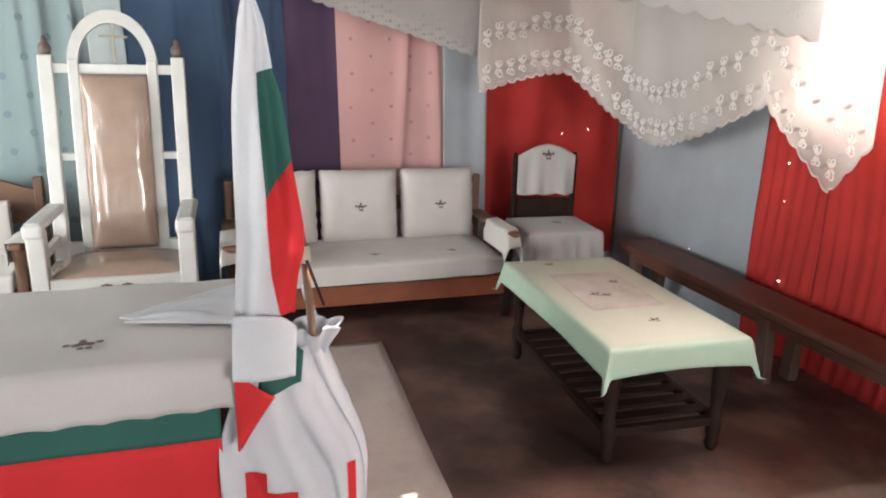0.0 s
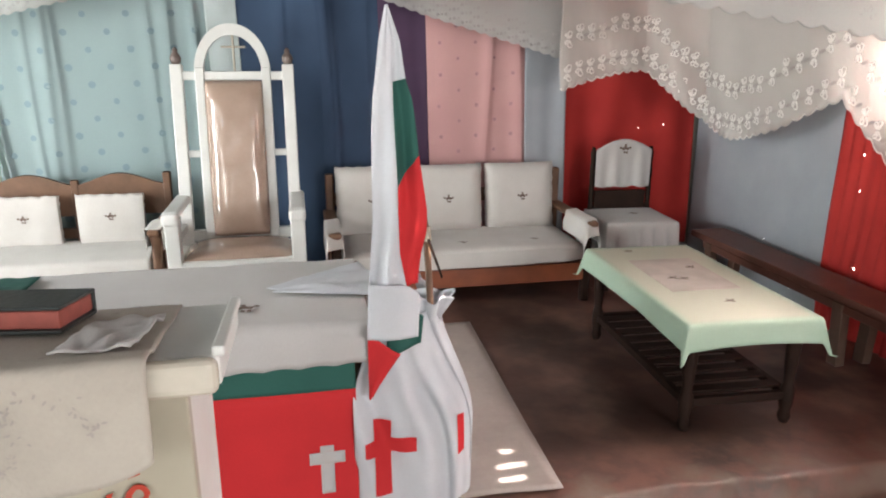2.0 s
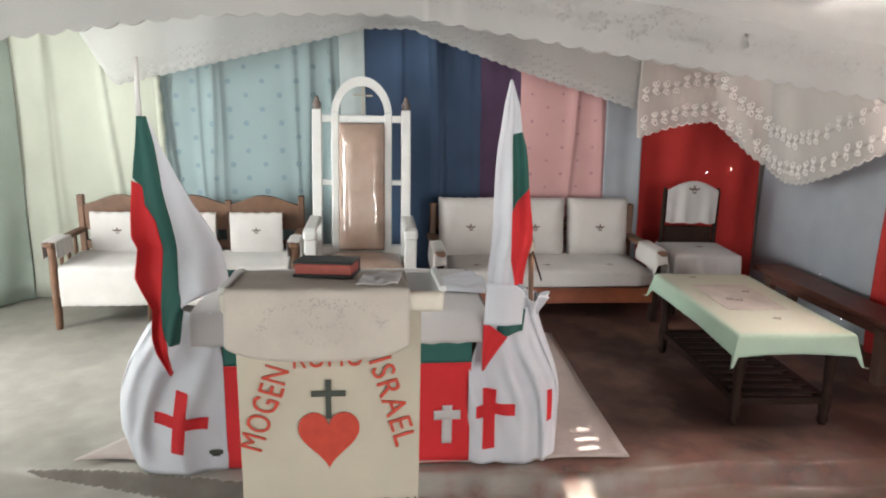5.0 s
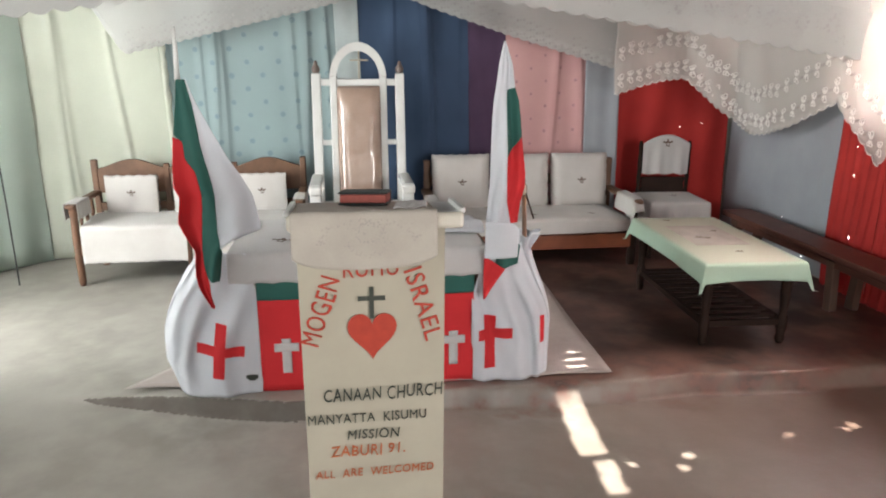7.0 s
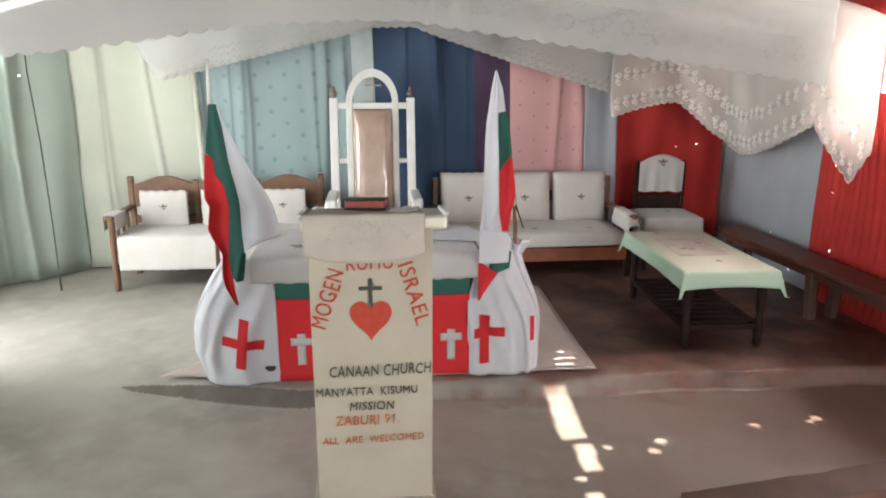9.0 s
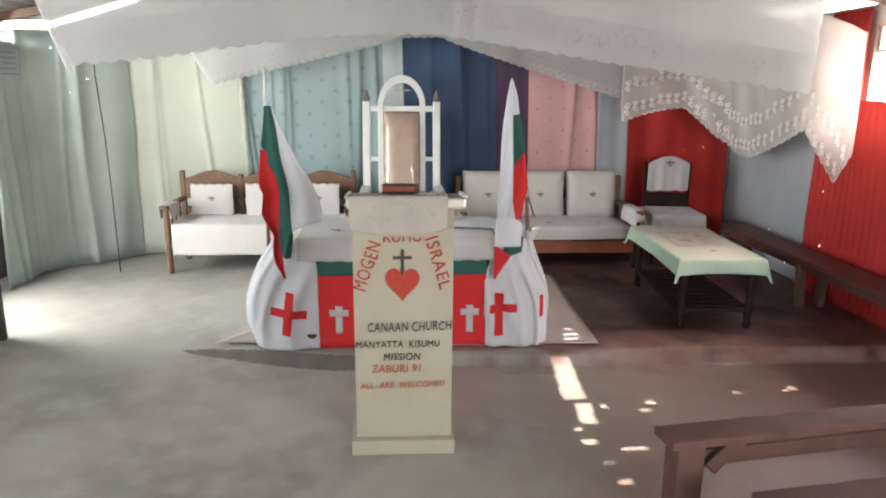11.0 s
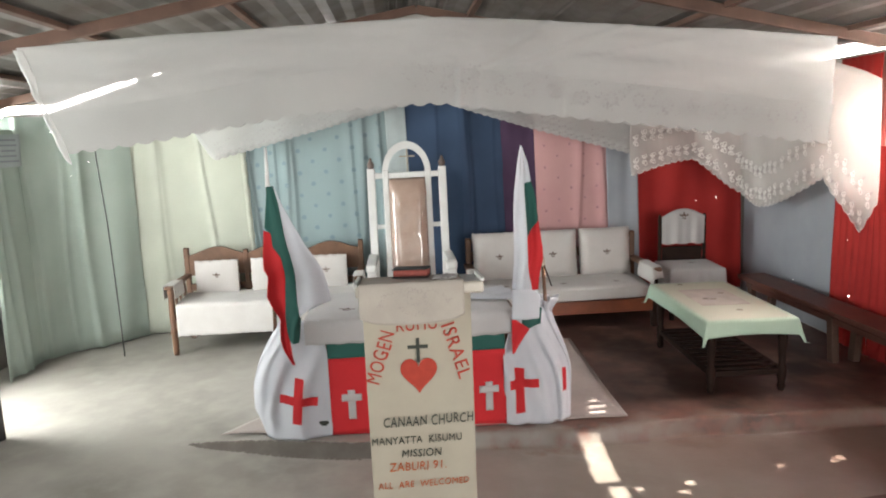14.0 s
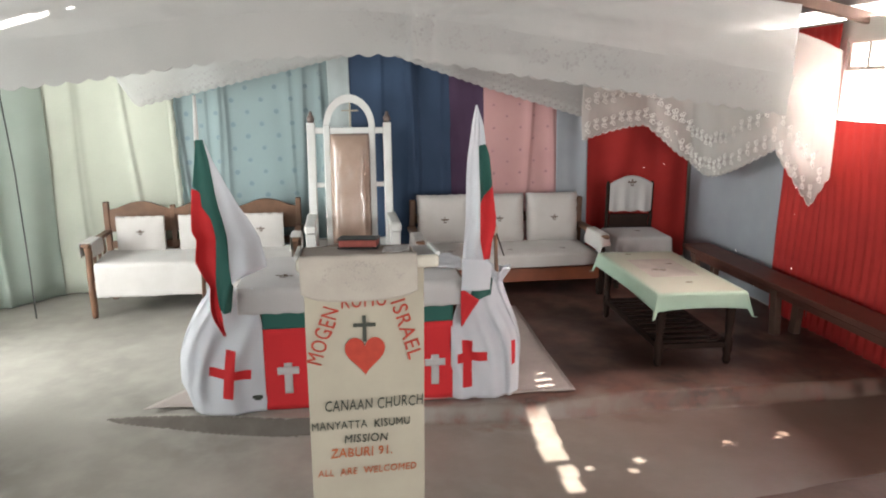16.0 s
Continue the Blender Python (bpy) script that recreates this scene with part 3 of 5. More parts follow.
def lace_hem(u, v):
    """The doubled lace border in front of the sheet's lower edge."""
    x, y, z = pelmet(u, 0.0)
    top = pelmet_low(-2.11 + 4.91 * u) + 0.235 + 0.012 * noise.noise((u * 9, 0, 3))
    back = pelmet(u, 0.42 * v)
    return x + (back[0] - x) * v, min(pelmet(u, q)[1] for q in (0.0, 0.12, 0.24, 0.36, 0.48)) - 0.014, z + (top - z) * v


cloth("lace_border", lace_hem, 300, 12, SHEET, front, "doubled lace border along the hem", 0.0)


def rolled_edge(u, v):
    x, y, z = pelmet(0.0, v)
    return x - 0.012 + (0.05 + 0.012 * math.sin(v * 9)) * u, y - 0.02 - 0.022 * math.sin(math.pi * u), z - 0.07 * u * (1 - v) ** 2 - 0.02


cloth("rolled_edge", rolled_edge, 8, 40, SHEET, front, "twisted edge of the sheet hanging down", 0.002)


def valance_low(x):
    return 2.24 - 0.50 * max(0, x - 0.42) ** 0.9 * 0.72 if x > 0.3 else 2.24 - 0.218 * max(0, 0.1 - max(x, -1.72)) + 2.4 * max(0, -1.72 - x) ** 1.2


def valance(u, v):
    x = -2.05 + 4.27 * u
    low = valance_low(x) - scallop(x, 0.075, 0.014)
    high = max(low + 0.05, 2.55)
    return x, 3.70 + 0.03 * fold(x, 7, 5) * (1 - 0.5 * v) + 0.02, low + (high - low) * v


val = cloth("lace_valance", valance, 260, 8, SHEET)
tagged(val, "white gathered valance with scalloped edge along the back wall", "valance")
bm = bmesh.new()
for i in range(150):
    x = -1.7 + 0.0260 * i
    for j in range(3):
        y = valance((x + 2.05) / 4.27, 0.1)[1] - 0.006
        bmesh.ops.create_circle(bm, cap_ends=True, radius=0.008 + 0.004 * (i % 2), segments=5, matrix=pose(x, y, valance_low(x) + 0.02 + 0.055 * j + 0.01 * (i % 3), 90))
part("lace_motif", bm, HEM, val)["kind"] = "stuff"


# the swagged net drape on the right: three swags from the back wall along the side to a hanging tip
def net_line(s):
    """Plan of the drape: from the back valance round the corner and forward along the side wall."""
    pts = [(0, 2.16, 3.66), (0.22, 2.80, 3.72), (0.40, 3.18, 3.55), (0.62, 3.22, 3.00), (0.80, 3.22, 2.30), (0.93, 3.21, 1.86), (1.0, 3.18, 1.62)]
    for (a, xa, ya), (b, xb, yb) in zip(pts, pts[1:]):
        if s <= b:
            t = (s - a) / (b - a)
            return xa + (xb - xa) * t, ya + (yb - ya) * t
    return pts[-1][1:]


def net_low(s):
    """Height of the hem: an arch, a deep swag, then the long tip."""
    if s < 0.22:
        return 1.43 + 0.12 * math.sin(s / 0.22 * math.pi / 2)
    if s < 0.80:
        t = (s - 0.22) / 0.58
        return 1.55 - 0.13 * t - 0.37 * math.sin(math.pi * t) ** 1.1
    if s < 0.935:
        t = (s - 0.80) / 0.135
        return 1.42 - 0.37 * t ** 0.9
    t = (s - 0.935) / 0.065
    return 1.05 + 0.25 * t


def net(u, v):
    x, y = net_line(u)
    low = net_low(u) - scallop(u * 3.2, 0.075, 0.02)
    high = 2.30 - 0.20 * max(0.0, (u - 0.78) / 0.22) ** 1.2
    out = 0.02 * math.sin(u * 40 + v * 6) * (1 - v)
    return x - out, y - out, low + (high - low) * v


drape = cloth("lace_drape", net, 260, 20, NET)
tagged(drape, "swagged net drape with white floral lace bands", "drape")


def flower(bm, s, h, size, rnd, leaf=False):
    """Round petals of raised lace on the drape at place s and height h above the hem, or a slim leaf."""
    x0, y0 = net_line(max(0, s - 0.004))
    x1, y1 = net_line(min(1, s + 0.004))
    d = Vector((x1 - x0, y1 - y0, 0)).normalized()
    n = Vector((d.y, -d.x, 0))
    if n.x > 0.2 or n.y > 0.2:
        n = -n
    x, y = net_line(s)
    c = Vector((x, y, net_low(s) + h)) + n * 0.018
    turn = rnd.uniform(0.4, 1.2)
    m = Matrix(((d.x, 0, n.x, 0), (d.y, 0, n.y, 0), (0, 1, 0, 0), (0, 0, 0, 1)))
    if leaf:
        bmesh.ops.create_circle(bm, cap_ends=True, radius=size, segments=8, matrix=Matrix.Translation(c) @ m @ pose(0, 0, 0.002, 0, 0, 20) @ Matrix.Diagonal((1, 0.42, 1, 1)))
        return
    # curls above and below the stem, each a spiral of corded thread
    for up in (1, -1):
        for side in (1, -1):
            reach = size * rnd.uniform(0.85, 1.1) * (1.0 if side > 0 else 0.8)
            mid_c = Vector((side * size * 0.42, up * reach * 0.95, 0.002))
            prev = None
            for k in range(12):
                a = -up * side * (0.6 + k * 0.50) + (math.pi / 2 if up < 0 else -math.pi / 2)
                r = reach * (0.62 - 0.040 * k)
                w = size * 0.13
                q0 = c + m.to_3x3() @ (mid_c + Vector(((r + w) * math.cos(a), (r + w) * math.sin(a), 0)))
                q1 = c + m.to_3x3() @ (mid_c + Vector(((r - w) * math.cos(a), (r - w) * math.sin(a), 0.002)))
                pair = (bm.verts.new(q0), bm.verts.new(q1))
                if prev:
                    bm.faces.new((prev[0], pair[0], pair[1], prev[1]))
                prev = pair
    for t, ln in ((0.9, 1.0), (2.2, 1.0), (-0.9, 0.9), (-2.3, 0.9)):
        t += rnd.uniform(-0.2, 0.2)
        p = c + m.to_3x3() @ Vector((size * 0.55 * math.cos(t), size * 0.55 * math.sin(t), 0.001))
        bmesh.ops.create_circle(bm, cap_ends=True, radius=size * 0.5 * ln, segments=8, matrix=Matrix.Translation(p) @ m @ Matrix.Rotation(t, 4, "Z") @ Matrix.Diagonal((1, 0.5, 1, 1)))


def lace_part(name, bm, mat, parent, label=""):
    ob = part(name, bm, mat, parent, label)
    ob["kind"] = "stuff"
    return ob


rnd = random.Random(8)
bm, leaves = bmesh.new(), bmesh.new()
for i in range(34):
    s = 0.014 + i * 0.0290
    flower(bm, s, 0.095 + 0.012 * math.sin(i * 1.9), 0.037, rnd)
    flower(leaves, s + 0.0145, 0.095, 0.024, rnd, True)
    if s < 0.955:
        flower(bm, s, 0.315 + 0.02 * math.sin(i * 1.7), 0.037, rnd)
        flower(leaves, s + 0.0145, 0.305, 0.026, rnd, True)
for i in range(520):
    u = 0.001 + i * 0.001915
    x, y = net_line(u)
    bmesh.ops.create_circle(bm, cap_ends=True, radius=0.0055, segments=5, matrix=pose(x - 0.004, y - 0.006, net_low(u) - scallop(u * 3.2, 0.075, 0.02) + 0.006, 90, 0, -90 if u > 0.4 else 0))
lace_part("lace_band", bm, LACE, drape, "raised white floral lace")
LEAF = material("grey_lace_leaf", (0.40, 0.36, 0.335), 0.9, scale=20)
lace_part("lace_leaf", leaves, LEAF, drape, "small grey leaves between the flowers")

skew_hung(front, val, drape)

# ---- throne ----
def throne():
    t = thing("throne", (0.028, 3.29, DZ), "tall white-painted wooden throne with tan vinyl back", "throne")
    t.matrix_basis = t.matrix_basis @ Matrix.Diagonal((1, 1, 0.987, 1))
    W, H = 0.345, 1.50
    lean = 0.16
    def back_y(z):
        return 0.36 + lean * (z - 0.45) / 1.2
    for sx in (-1, 1):
        bm = bmesh.new()
        tilt = Matrix.Rotation(-math.atan(lean / 1.2), 4, "X")
        box(bm, (sx * W, back_y(0.98), 0.98), (0.075, 0.065, 1.24), 0.008, tilt)
        part("back_post", bm, PAINT, t)
        part("back_leg", one_box((sx * W, 0.36, 0.22), (0.075, 0.07, 0.44), 0.008), PAINT, t)
        bm = bmesh.new()
        lathe(bm, (sx * W, back_y(1.6), 1.595), [(0.022, 0), (0.030, 0.015), (0.036, 0.04), (0.026, 0.062), (0.014, 0.075), (0.018, 0.088), (0.006, 0.105)], 12)
        smooth(part("finial", bm, GOLD, t, "turned brown finial"))
        part("front_leg", one_box((sx * 0.36, -0.09, 0.36), (0.085, 0.08, 0.72), 0.008), PAINT, t)
        bm = box(bmesh.new(), (sx * 0.36, 0.14, 0.745), (0.095, 0.56, 0.05), 0.02, None, 3)
        box(bm, (sx * 0.36, -0.13, 0.725), (0.10, 0.07, 0.075), 0.02, None, 3)
        part("armrest", bm, PAINT, t)
        part("arm_rail", one_box((sx * 0.36, 0.14, 0.56), (0.035, 0.42, 0.05), 0.006), PAINT, t)
        # the inner upright of the arched frame
        bm = bmesh.new()
        box(bm, (sx * 0.205, back_y(1.02) - 0.004, 1.02), (0.058, 0.055, 1.12), 0.008, tilt)
        part("inner_post", bm, PAINT, t)
        for z in (1.03,):
            part("side_rail", one_box((sx * 0.275, back_y(z), z), (0.10, 0.035, 0.042), 0.005), PAINT, t)
    part("top_rail", one_box((0, back_y(1.525), 1.525), (0.66, 0.045, 0.055), 0.006), PAINT, t)
    part("lower_rail", one_box((0, back_y(0.5), 0.5), (0.66, 0.05, 0.07), 0.006), PAINT, t)
    # the arch
    bm = bmesh.new()
    n, prev = 24, None
    for i in range(n + 1):
        a = math.pi * i / n
        ring = []
        for r, dy in ((0.180, -0.026), (0.236, -0.026), (0.236, 0.026), (0.180, 0.026)):
            z = 1.545 + r * 1.30 * math.sin(a)
            ring.append(bm.verts.new((r * math.cos(a), back_y(z) + dy, z)))
        if prev:
            for k in range(4):
                bm.faces.new((prev[k], prev[(k + 1) % 4], ring[(k + 1) % 4], ring[k]))
        prev = ring
    bmesh.ops.recalc_face_normals(bm, faces=bm.faces)
    part("arch", bm, PAINT, t)
    bm = one_box((0.01, back_y(1.67), 1.67), (0.014, 0.012, 0.24), 0.002)
    box(bm, (0.01, back_y(1.70) - 0.002, 1.705), (0.15, 0.012, 0.014), 0.002)
    part("cross", bm, CREAMPAINT, t, "small pale wooden cross")
    def pad(u, v):
        x = -0.172 + 0.344 * u
        z = 0.50 + 0.99 * v
        puff = (1 - abs(2 * u - 1) ** 5) * (1 - abs(2 * v - 1) ** 9)
        return x, back_y(z) - 0.03 - 0.055 * puff - 0.006 * noise.noise((x * 9, z * 7, 1)), z
    smooth(cloth("back_pad", pad, 18, 40, VINYL, t, "shiny tan vinyl back pad", 0.02))
    def seat(u, v):
        x = -0.325 + 0.65 * u
        y = -0.10 + 0.45 * v
        puff = (1 - abs(2 * u - 1) ** 6) * (1 - abs(2 * v - 1) ** 6)
        return x, y, 0.435 + 0.055 * puff
    cloth("seat_pad", seat, 20, 16, VINYL, t, "worn tan vinyl seat", 0.03)
    part("front_rail", one_box((0, -0.10, 0.39), (0.66, 0.05, 0.13), 0.006), PAINT, t)
    for sx in (-1, 1):
        bm = bmesh.new()
        for q in range(5):
            a = q * math.pi / 4
            bmesh.ops.create_circle(bm, cap_ends=True, radius=0.012, segments=7, matrix=pose(sx * 0.05 + 0.025 * math.cos(a), -0.1285, 0.395 + 0.018 * math.sin(a), 90))
        part("painted_scroll", bm, WOOD, t, "small brown painted scroll")
    for sx in (-1, 1):
        part("side_seat_rail", one_box((sx * 0.36, 0.13, 0.39), (0.04, 0.40, 0.10), 0.006), PAINT, t)
    return t


throne()

# ---- sofas and chair ----
def sprig(bm, c, size, m=None):
    """A small embroidered flower with leaves, facing -y."""
    m = m or Matrix()
    for dx, dz, r in ((0, 0.2, .30), (-.35, .05, .26), (.35, .05, .26), (-.8, .2, .22), (.8, .2, .22), (-.15, -.45, .2), (.25, -.5, .2), (0, .6, .2)):
        bmesh.ops.create_circle(bm, cap_ends=True, radius=size * r, segments=7, matrix=Matrix.Translation(c) @ m @ pose(dx * size, 0, dz * size, 90))
    return bm


def cushion(c, s, puff=0.35, nu=16, nv=16, seed=0.0):
    """A soft square cushion standing in x and z, thick in y."""
    bm = bmesh.new()
    bmesh.ops.create_cube(bm, size=1.0)
    bmesh.ops.subdivide_edges(bm, edges=list(bm.edges), cuts=11, use_grid_fill=True)
    for v in bm.verts:
        x, y, z = v.co * 2
        ex, ez = abs(x) ** 4, abs(z) ** 4
        body = max(0.0, (1 - ex) * (1 - ez)) ** 0.45
        frill = 1 + (0.018 * math.sin(z * 17 + seed) * ex + 0.010 * noise.noise((x * 6, z * 6, seed)))
        rise = 1 + 0.018 * math.sin(x * 19 + seed) * ez
        wr = 0.05 * noise.noise((x * 3 + seed, z * 3, y + seed))
        v.co = Vector((c[0] + s[0] / 2 * x * frill * (1 - 0.02 * (1 - abs(z) ** 2)), c[1] + s[1] / 2 * y * (0.35 + 0.65 * body + wr * body), c[2] + s[2] / 2 * z * rise * (1 - 0.02 * (1 - abs(x) ** 2))))
    return bm


def hem_cloth(x0, x1, y_front, y_back, z_top, drop, waves, seed, side=0.0):
    """A cover over a seat: flat on top, falling at the front with a wavy hem."""
    def f(u, v):
        x = x0 + (x1 - x0) * u
        run = (y_back - y_front)
        d = v * (run + drop)
        w = 0.008 * fold(x, waves, seed)
        if d < run:
            return x, y_back - d, z_top + 0.012 * noise.noise((x * 4, d * 4, seed)) + 0.02 * math.sin(math.pi * min(1, d / run))
        e = d - run
        return x, y_front - 0.012 - w * e / drop - 0.01 * math.sin(min(1, e / 0.03) * 1.57), z_top - e - 0.006 * abs(math.sin(x * 40)) * (e / drop)
    return f


def left_sofa():
    s = thing("wooden_sofa", (-1.33, 3.35, LZ + 0.003), "brown wooden three-seat sofa with white embroidered cushions", "sofa", "sofas on the platform")
    W = 0.86
    for sx in (-1, 1):
        bm = bmesh.new()
        lathe(bm, (sx * W, 0.03, 0), [(0.022, 0), (0.027, 0.03), (0.030, 0.20), (0.036, 0.23), (0.028, 0.26), (0.032, 0.36), (0.027, 0.55), (0.034, 0.60), (0.03, 0.63)], 12)
        smooth(part("front_leg", bm, WOOD, s))
        part("back_leg", one_box((sx * W, 0.60, 0.46), (0.05, 0.05, 0.92), 0.008), WOOD, s)
        bm = box(bmesh.new(), (sx * W, 0.29, 0.645), (0.07, 0.66, 0.035), 0.014, None, 3)
        part("armrest", bm, WOOD, s)
        part("side_rail", one_box((sx * W, 0.30, 0.28), (0.035, 0.56, 0.08), 0.005), WOOD, s)
        for y in (0.17, 0.30, 0.43):
            bm = bmesh.new()
            lathe(bm, (sx * W, y, 0.32), [(0.012, 0), (0.017, 0.08), (0.011, 0.13), (0.018, 0.2), (0.012, 0.31)], 8)
            smooth(part("arm_spindle", bm, WOOD, s))
        def armcover(u, v, sx=sx):
            a = (u - 0.5) * 0.34
            w = 0.043
            x = sx * W + max(-w, min(w, a))
            z = 0.668 - max(0, abs(a) - w) + 0.004 * noise.noise((a * 30, v * 9, 2))
            return x + (0.006 * (1 if a > 0 else -1) if abs(a) > w else 0) + 0.01 * fold(v, 20, 1) * max(0, abs(a) - w) * 8, -0.02 + 0.27 * v, z
        cloth("arm_cover", armcover, 30, 14, CUSHION, s, "white cotton arm cover")
    part("front_rail", one_box((0, 0.03, 0.29), (1.68, 0.035, 0.09), 0.005), WOOD, s)
    part("seat_base", one_box((0, 0.32, 0.33), (1.66, 0.54, 0.03), 0.004), WOOD, s)
    # the crest with three low humps
    for i, cx in enumerate((-0.56, 0.0, 0.56)):
        pts = [(cx - 0.28, 0.64)] + [(cx - 0.28 + 0.56 * k / 14, 0.845 + 0.075 * math.sin(math.pi * k / 14) ** 1.6) for k in range(15)] + [(cx + 0.28, 0.64)]
        bm = prism(pts, 0.03)
        bmesh.ops.translate(bm, verts=bm.verts, vec=(0, 0.585, 0))
        part("back_panel", bm, WOOD, s)
    for x in (-0.28, 0.28):
        part("back_stile", one_box((x, 0.60, 0.60), (0.045, 0.04, 0.56), 0.005), WOOD, s)
    part("back_rail", one_box((0, 0.60, 0.52), (1.68, 0.035, 0.07), 0.005), WOOD, s)
    bm = bmesh.new()
    bmesh.ops.create_cube(bm, size=1.0)
    bmesh.ops.subdivide_edges(bm, edges=list(bm.edges), cuts=10, use_grid_fill=True)
    for v in bm.verts:
        x, y, z = v.co * 2
        v.co = Vector((x * 0.80, 0.31 + y * 0.27, 0.415 + z * 0.055 * (1 - 0.25 * abs(x) ** 6 - 0.25 * abs(y) ** 6)))
    smooth(part("seat_cushion", bm, CUSHION, s, "long padded seat cushion"))
    cloth("seat_cover", hem_cloth(-0.82, 0.82, 0.025, 0.55, 0.478, 0.29, 14, 1.0), 90, 40, CUSHION, s, "white seat cover with scalloped hem")
    for i, cx in enumerate((-0.54, 0.0, 0.52)):
        smooth(part("back_cushion", cushion((cx, 0.50, 0.63), (0.40, 0.11, 0.33), seed=i * 3.1), CUSHION, s))
        cv = cloth("cushion_cover", lambda u, v, cx=cx, i=i: (cx - 0.205 + 0.41 * u, 0.437 - 0.006 * fold(u, 9, i) * (1 - v) + 0.01 * abs(2 * u - 1) ** 4 + 0.05 * max(0, v - 0.85), 0.47 + 0.335 * v - 0.012 * abs(math.sin(u * 22)) * (1 - v) + 0.006 * math.sin(u * 30 + i) * v), 60, 16, CUSHION, s, "white cloth cover with a dark flower")
        part("flower", sprig(bmesh.new(), (cx, 0.428, 0.66), 0.035), EMBROIDERY, cv, "dark embroidered flower sprig")
    return s


def right_sofa():
    s = thing("cushioned_sofa", (1.455, 3.22, DZ), "wooden sofa with three square white back cushions", "sofa", "sofas on the platform")
    s.matrix_basis = s.matrix_basis @ Matrix.Diagonal((1, 1, 1.035, 1))
    for sx in (-1, 1):
        # dark wood on the front legs puts the shade below the rail into their colour
        part("front_leg", one_box((sx * 0.84, 0.04, 0.26), (0.06, 0.06, 0.52), 0.012), DARKWOOD, s)
        part("back_leg", one_box((sx * 0.84, 0.70, 0.40), (0.06, 0.06, 0.80), 0.012), WOOD, s)
        part("armrest", box(bmesh.new(), (sx * 0.85, 0.34, 0.535), (0.09, 0.74, 0.04), 0.018, None, 3), WOOD, s)
        def armcover(u, v, sx=sx):
            a = (u - 0.5) * 0.42
            w = 0.05
            z = 0.562 - max(0, abs(a) - w) * 0.9 + 0.005 * noise.noise((a * 30, v * 9, 5))
            return sx * 0.85 + max(-w, min(w, a)) + (0.04 * (abs(a) - w) * (1 if a > 0 else -1) if abs(a) > w else 0), -0.05 + 0.40 * v + 0.02 * math.sin(a * 30), z - (0.10 * (1 - v / 0.12) if v < 0.12 else 0)
        cloth("arm_cover", armcover, 30, 12, CUSHION, s, "white cotton arm cover")
        part("side_rail", one_box((sx * 0.84, 0.37, 0.23), (0.035, 0.62, 0.10), 0.005), REDWOOD, s)
    part("front_rail", one_box((0, 0.03, 0.215), (1.70, 0.035, 0.12), 0.006), REDWOOD, s, "red-brown polished front rail")
    part("back_rail", one_box((0, 0.71, 0.62), (1.70, 0.04, 0.09), 0.006), WOOD, s)
    part("seat_base", one_box((0, 0.37, 0.26), (1.64, 0.62, 0.03), 0.004), WOOD, s)
    for i, x in enumerate((-0.6, -0.2, 0.2, 0.6)):
        part("back_slat", one_box((x, 0.71, 0.44), (0.06, 0.025, 0.32), 0.004), WOOD, s)
    bm = bmesh.new()
    bmesh.ops.create_cube(bm, size=1.0)
    bmesh.ops.subdivide_edges(bm, edges=list(bm.edges), cuts=11, use_grid_fill=True)
    for v in bm.verts:
        x, y, z = v.co * 2
        edge = 1 - 0.25 * abs(x) ** 8 - 0.25 * abs(y) ** 8
        v.co = Vector((x * 0.80, 0.31 + y * 0.33, 0.345 + z * 0.07 * edge + 0.008 * noise.noise((x * 4, y * 4, 0))))
    smooth(part("seat_cushion", bm, CUSHION, s, "long white quilted seat cushion"))
    for i, cx in enumerate((-0.55, -0.015, 0.53)):
        ob = smooth(part("back_cushion", cushion((0, 0, 0), (0.51, 0.17, 0.475), seed=i * 5.7 + 1), CUSHION, s))
        ob.matrix_basis = pose(cx, 0.60, 0.62, -8, 0, (0.6, -0.8, 0.5)[i])
        part("flower", sprig(bmesh.new(), (0, -0.094, 0.0), 0.038), EMBROIDERY, ob, "dark embroidered flower sprig")
    for i, cx in enumerate((-0.55, 0.0, 0.5)):
        bm = sprig(bmesh.new(), (0, 0, 0), 0.034)
        bmesh.ops.transform(bm, matrix=pose(cx, 0.13, 0.424, -90), verts=bm.verts)
        part("seat_flower", bm, EMBROIDERY, s, "dark embroidered flower on the seat")
    return s


